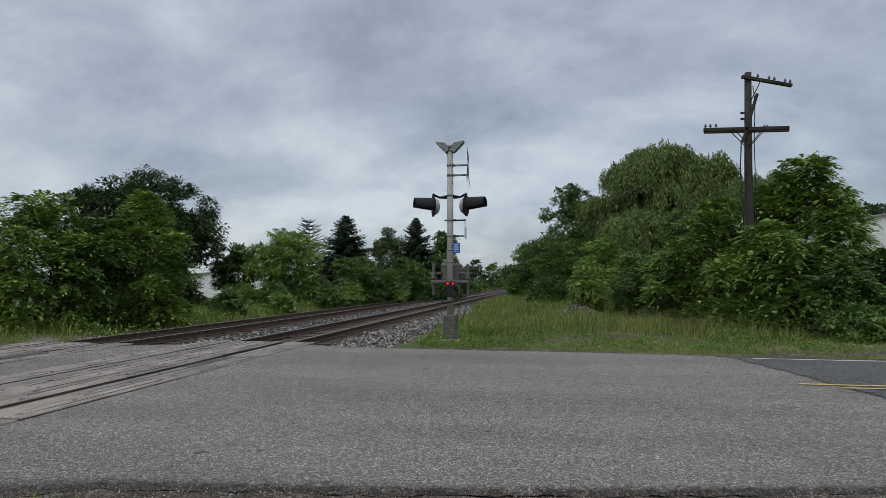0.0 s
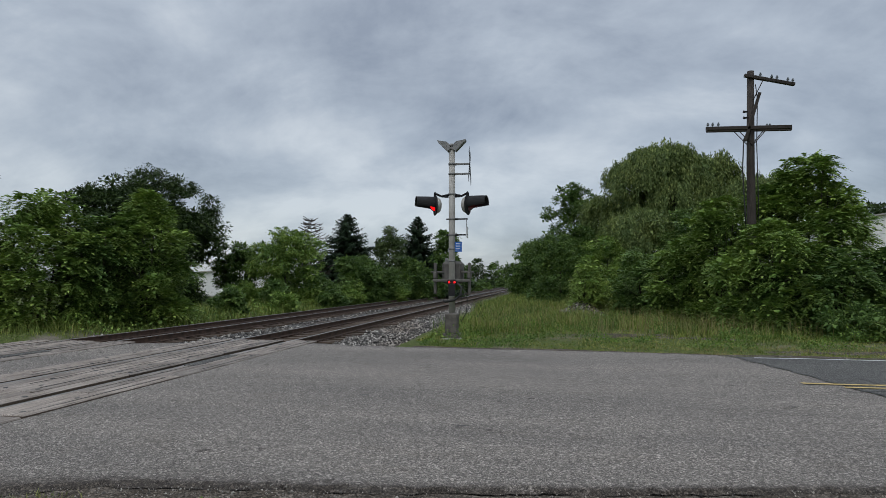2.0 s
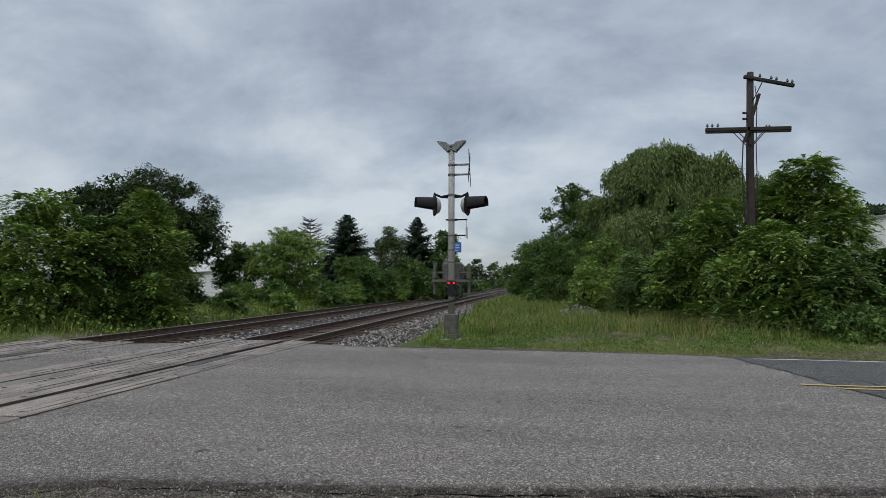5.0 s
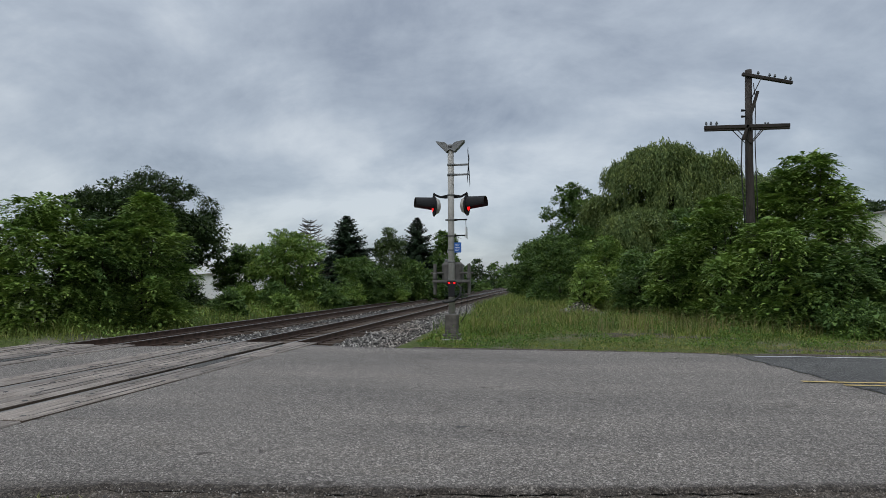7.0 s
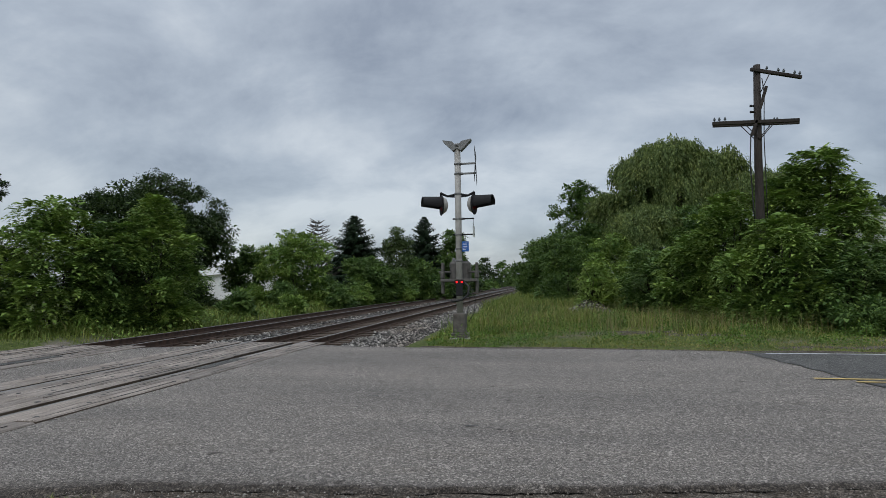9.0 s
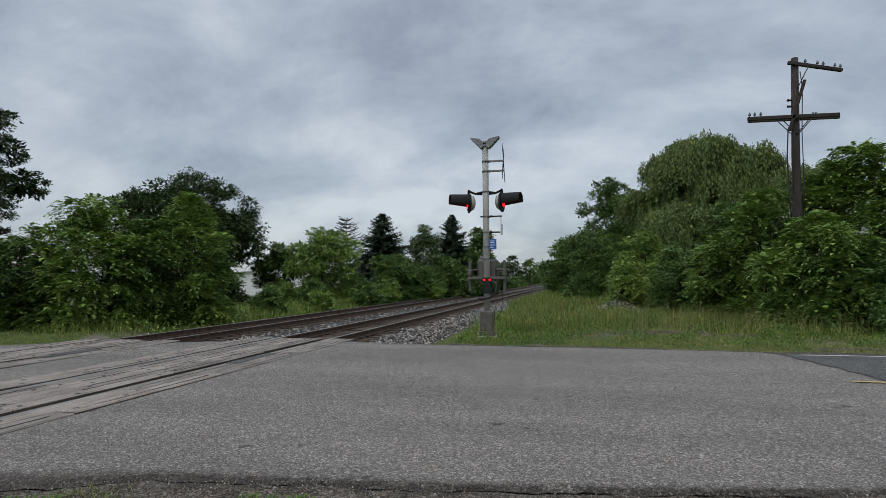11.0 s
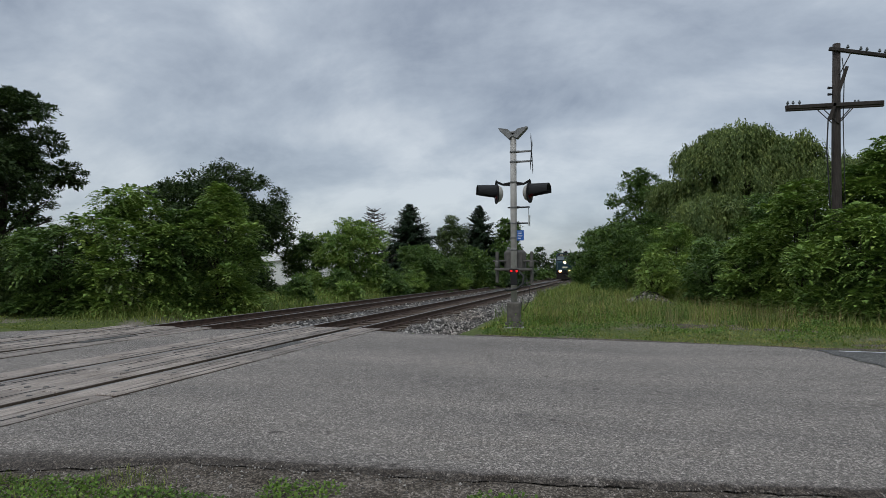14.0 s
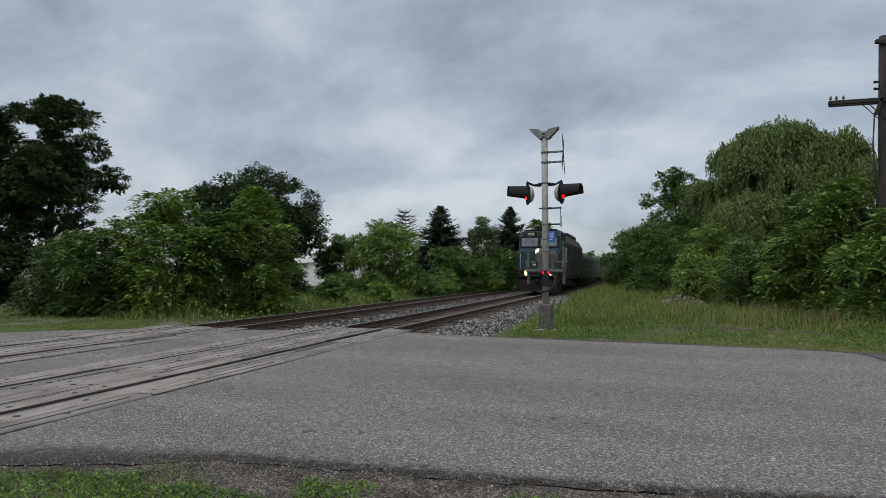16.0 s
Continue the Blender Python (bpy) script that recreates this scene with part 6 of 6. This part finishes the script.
def build_locomotive():
    """Front face at y = 0, the body behind it towards +y; rail head at z = 0."""
    lo = thing("locomotive", -7.07, 41, 0, "dark teal diesel locomotive with lit headlights on the track", "locomotive")
    W = 1.53
    bm = bmesh.new()
    # nose, cab and windscreen slope in one side outline, drawn out across
    prism(bm, [(0.0, 1.25), (0.0, 3.0), (0.36, 3.22), (0.62, 4.18), (0.98, 4.58), (3.4, 4.64), (3.4, 1.25)], -W, W, "x")
    bmesh.ops.bevel(bm, geom=[e for e in bm.edges if abs(e.verts[0].co.x - e.verts[1].co.x) < 0.01], offset=0.14, segments=3, affect="EDGES", clamp_overlap=True)
    part("cab", bm, M_TEAL, lo, "dark teal cab and blunt nose")
    bm = bmesh.new()
    prism(bm, [(-W + 0.02, 1.25), (W - 0.02, 1.25), (W - 0.02, 3.85), (W - 0.35, 4.42), (-W + 0.35, 4.42), (-W + 0.02, 3.85)], 3.4, 17.0)
    part("body", bm, M_TRAINGREY, lo, "grey-green ribbed engine body")
    for i in range(18):
        y = 3.8 + i * 0.72
        for s in (-1, 1):
            part("side_panel", box(bmesh.new(), s * (W - 0.0) - 0.012, s * (W - 0.0) + 0.012, y, y + 0.66, 1.5 if i % 3 else 2.6, 3.65, 0.008), M_TRAINGREY if i % 4 else M_TRAINBLACK, lo)
    bm = bmesh.new()
    box(bm, -W + 0.3, W - 0.3, 0.95, 3.4, 4.58, 4.7, 0.05)
    box(bm, -0.9, 0.9, 4.0, 8.2, 4.38, 4.72, 0.08)
    box(bm, -1.15, 1.15, 8.6, 14.6, 4.36, 4.92, 0.12)
    box(bm, -0.5, 0.5, 15.0, 16.6, 4.26, 4.6, 0.08)
    part("roof_hatches", bm, M_TRAINBLACK, lo, "sooty black roof boxes")
    bm = bmesh.new()
    for x in (-0.25, 0, 0.25):
        tube(bm, (x, 1.7, 4.86), (x, 1.25, 4.88), 0.03, 0.09, 10)
    box(bm, -0.35, 0.35, 1.6, 1.75, 4.68, 4.87, 0.02)
    part("horn", bm, M_TRAINBLACK, lo)
    # sloping black brow with number boards
    bm = bmesh.new()
    box(bm, -1.3, 1.3, -0.03, 0.03, -0.08, 0.36, 0.02, 0, pose(0, 0.63, 4.2, -38, 0, 0))
    part("brow", bm, M_TRAINBLACK, lo, "black panel over the windscreen")
    for s in (-1, 1):
        nb = part("number_board", box(bmesh.new(), s * 0.62 - 0.36, s * 0.62 + 0.36, 0.54, 0.78, 4.2, 4.47, 0.02), M_TRAINBLACK, lo, "black number board with cream characters")
        part("rim", box(bmesh.new(), s * 0.62 - 0.38, s * 0.62 + 0.38, 0.535, 0.7, 4.175, 4.198), M_NUMBER, nb)
        for k in range(4):
            x = s * 0.62 - 0.2 + k * 0.135
            part("character_bar", box(bmesh.new(), x - 0.04, x + 0.04, 0.528, 0.545, 4.25, 4.42), M_NUMBER, nb)
        # windscreen panes lie on the slope between nose and brow
        pane = box(bmesh.new(), s * 0.7 - 0.6, s * 0.7 + 0.6, -0.02, 0.02, -0.33, 0.33, 0.015, 0, pose(0, 0.46, 3.72, -15, 0, 0))
        wf = part("windscreen", pane, M_TGLASS, lo, "cab windscreen paled by a painted sky reflection")
        part("wiper", box(bmesh.new(), s * 0.5 - 0.012, s * 0.5 + 0.012, -0.045, -0.03, -0.3, 0.2, 0, 0, pose(0, 0.46, 3.72, -15, 0, 0)), M_BLACK, wf)
        part("side_window", box(bmesh.new(), s * W - 0.02, s * W + 0.02, 1.3, 2.5, 3.05, 3.75, 0.015), M_TGLASS, lo, "cab side window paled by a painted sky reflection")
        bm = bmesh.new()
        path_tube(bm, [(s * (W + 0.06), 2.75, 1.4), (s * (W + 0.1), 2.75, 3.4)], [0.02, 0.02], 6)
        path_tube(bm, [(s * (W + 0.06), 3.25, 1.4), (s * (W + 0.1), 3.25, 3.4)], [0.02, 0.02], 6)
        part("handrail", bm, M_ALU, lo, "pale grab rail")
        dl = part("ditch_light", tube(bmesh.new(), (s * 0.8, 0.05, 1.46), (s * 0.8, -0.12, 1.46), 0.17, 0.19, 16), M_TRAINBLACK, lo, "lit ditch light")
        # Glowing ring wider than the lens: the lamp's halo built as a disc.
        part("reflector", tube(bmesh.new(), (s * 0.8, -0.1, 1.46), (s * 0.8, -0.13, 1.46), 0.235, 0.225, 18), M_LAMP_GLARE, dl, "glowing warm ring standing in for the lamp's glare")
        part("lens", tube(bmesh.new(), (s * 0.8, -0.12, 1.46), (s * 0.8, -0.14, 1.46), 0.15, 0.13, 16), M_HEADLIGHT, dl)
        for k in range(4):
            part("step", box(bmesh.new(), s * 1.45 - 0.18, s * 1.45 + 0.1, 0.1, 0.45, 0.35 + k * 0.28, 0.38 + k * 0.28), M_UNDER, lo)
    hl = part("headlight", box(bmesh.new(), -0.2, 0.2, -0.06, 0.1, 2.72, 3.24, 0.04), M_TRAINBLACK, lo, "lit twin headlight on the nose")
    # One glowing ring behind both lenses, added for their halo.
    part("reflector", tube(bmesh.new(), (0, -0.05, 2.99), (0, -0.07, 2.99), 0.235, 0.225, 18), M_LAMP_GLARE, hl, "glowing warm ring standing in for the lamp's glare")
    for z in (2.87, 3.1):
        part("lens", tube(bmesh.new(), (0, -0.06, z), (0, -0.08, z), 0.115, 0.1, 16), M_HEADLIGHT, hl)
    part("windscreen_surround", box(bmesh.new(), -1.44, 1.44, -0.012, 0.06, -0.42, 0.44, 0.01, 0, pose(0, 0.46, 3.72, -15, 0, 0)), M_TRAINBLACK, lo, "black surround of the windscreens")
    part("lower_front", box(bmesh.new(), -1.47, 1.47, -0.03, 0.05, 1.27, 1.66, 0.015), M_TRAINBLACK, lo, "black lower front panel")
    for s in (-1, 1):
        part("front_handrail", path_tube(bmesh.new(), [(s * 1.3, 0.0, 1.72), (s * 1.3, -0.1, 1.78), (s * 1.3, -0.1, 2.75), (s * 1.3, 0.0, 2.81)], [0.022] * 4, 6), M_ALU, lo, "pale grab rail")
        part("cab_band", box(bmesh.new(), s * W - 0.015, s * W + 0.015, 1.0, 3.38, 3.9, 4.38, 0.01), M_TRAINBLACK, lo, "black band along the cab roof")
        part("roof_edge", tube(bmesh.new(), (s * (W - 0.33), 3.5, 4.43), (s * (W - 0.33), 16.9, 4.43), 0.035, 0.035, 6), M_ALU, lo, "pale roof edge")
        for k in range(4):
            part("louvre", box(bmesh.new(), s * W - 0.03, s * W + 0.03, 5.2 + 2.6 * k, 6.7 + 2.6 * k, 3.2, 3.6, 0.01), M_TRAINBLACK, lo, "black louvred grille")
    part("nose_emblem", box(bmesh.new(), -0.42, 0.42, -0.012, 0.02, 2.0, 2.26, 0.006), M_NUMBER, lo, "pale emblem on the nose")
    bm = bmesh.new()
    box(bm, -1.5, 1.5, 0.0, 17.0, 0.95, 1.26, 0.03)
    box(bm, -1.3, 1.3, 6.2, 10.6, 0.32, 0.95, 0.12)
    part("underframe", bm, M_UNDER, lo, "dirty underframe and fuel tank")
    bm = bmesh.new()
    prism(bm, [(-1.4, 0.95), (1.4, 0.95), (1.42, 0.14), (0.3, 0.12), (0, 0.16), (-0.3, 0.12), (-1.42, 0.14)], -0.28, 0.0)
    part("pilot", bm, M_UNDER, lo, "dark pilot plough")
    bm = bmesh.new()
    box(bm, -0.14, 0.14, -0.62, -0.2, 0.72, 1.0, 0.04)
    box(bm, -1.45, 1.45, -0.3, 0.06, 1.16, 1.28, 0.03)
    part("coupler", bm, M_TRAINBLACK, lo)
    bogie(lo, 3.4)
    bogie(lo, 13.6)
    return lo


def build_coach():
    """A coach with its front end at y = 0."""
    co = thing("coach", -7.07, 60, 0, "green and grey passenger coach with a dark window band", "passenger coach", "coaches of the train")
    W, L = 1.5, 25.4
    bm = bmesh.new()
    prism(bm, [(-W, 0.95), (W, 0.95), (W, 2.2), (W - 0.06, 3.05), (W - 0.35, 3.55), (W - 0.9, 3.78), (-W + 0.9, 3.78), (-W + 0.35, 3.55), (-W + 0.06, 3.05), (-W, 2.2)], 0.3, L)
    for fc in bm.faces:
        if fc.calc_center_median().z > 3.3 and abs(fc.normal.y) < 0.5:
            fc.material_index = 1
    part("body", bm, [M_TRAINGREEN, M_TRAINROOF], co)
    for s in (-1, 1):
        for i in range(11):
            y = 2.6 + i * 1.95
            part("window", box(bmesh.new(), s * (W - 0.03) - 0.02, s * (W - 0.03) + 0.02, y, y + 1.6, 2.25, 2.95, 0.015), M_COACHGLASS, co, "dark tinted window")
        part("stripe", box(bmesh.new(), s * W - 0.014, s * W + 0.014, 0.35, L - 0.05, 1.72, 1.86), M_TRAINROOF, co, "pale stripe along the side")
        # Added pale strip: the highlight on the roof's rounded edge, as colour.
        part("roof_gutter", box(bmesh.new(), s * (W - 0.2) - 0.03, s * (W - 0.2) + 0.03, 0.35, L - 0.05, 3.28, 3.42, 0.01), M_ROOF_HIGHLIGHT, co, "pale green strip painted as the highlight along the roof's edge")
        part("door", box(bmesh.new(), s * W - 0.016, s * W + 0.016, 0.9, 1.9, 1.05, 3.0, 0.01), M_TRAINGREY, co)
    bm = bmesh.new()
    box(bm, -1.2, 1.2, 5.5, L - 5.5, 0.35, 0.95, 0.05)
    part("underframe", bm, M_UNDER, co)
    bm = bmesh.new()
    box(bm, -0.6, 0.6, 0.0, 0.32, 1.0, 3.4, 0.05)
    part("gangway", bm, M_TRAINBLACK, co)
    bogie(co, 3.0)
    bogie(co, L - 2.7)
    return co


build_crossing()
build_shoulder()
build_dirt()
DISCS = build_signal()
build_pole()
build_far_things()
build_garden()
LOCO = build_locomotive()
COACHES = [build_coach()]
for _i in range(3):
    COACHES.append(copy_thing(COACHES[0], pose(-7.07, 85 + 26 * _i, 0)))
build_plants()
build_grass()


def motions():
    """The train comes down the near track; the signal's discs turn between their dark and their lit side."""
    train = ((0.0, 494.0), (6.0, 326.0), (11.0, 185.0), (12.6, 140.5), (13.4, 117.0), (14.2, 94.5), (15.0, 71.7), (15.5, 56.8), (16.0, 41.2))
    walk(LOCO, [(t, pose(-7.07, y, 0)) for t, y in train])
    for i, co in enumerate(COACHES):
        walk(co, [(t, pose(-7.07, y + 17.3 + 25.6 * i, 0)) for t, y in train])
    for disc in DISCS:
        rows = [(0.0, pose(-0.04, 0, 0, 0, 0, 180))]
        for k in range(13):
            on = 0.15 + 1.295 * k
            rows += [(on - 0.1, 180), (on - 0.067, 120), (on - 0.033, 60), (on, 0)]
            off = on + 0.49
            if off < 16:
                rows += [(off, 0), (off + 0.033, 60), (off + 0.067, 120), (off + 0.1, 180)]
        rows = [rows[0]] + [(t, pose(-0.04, 0, 0, 0, 0, a)) for t, a in rows[1:]]
        rows.append((16.0, pose(-0.04, 0, 0, 0, 0, 0)))
        walk(disc, rows)


motions()
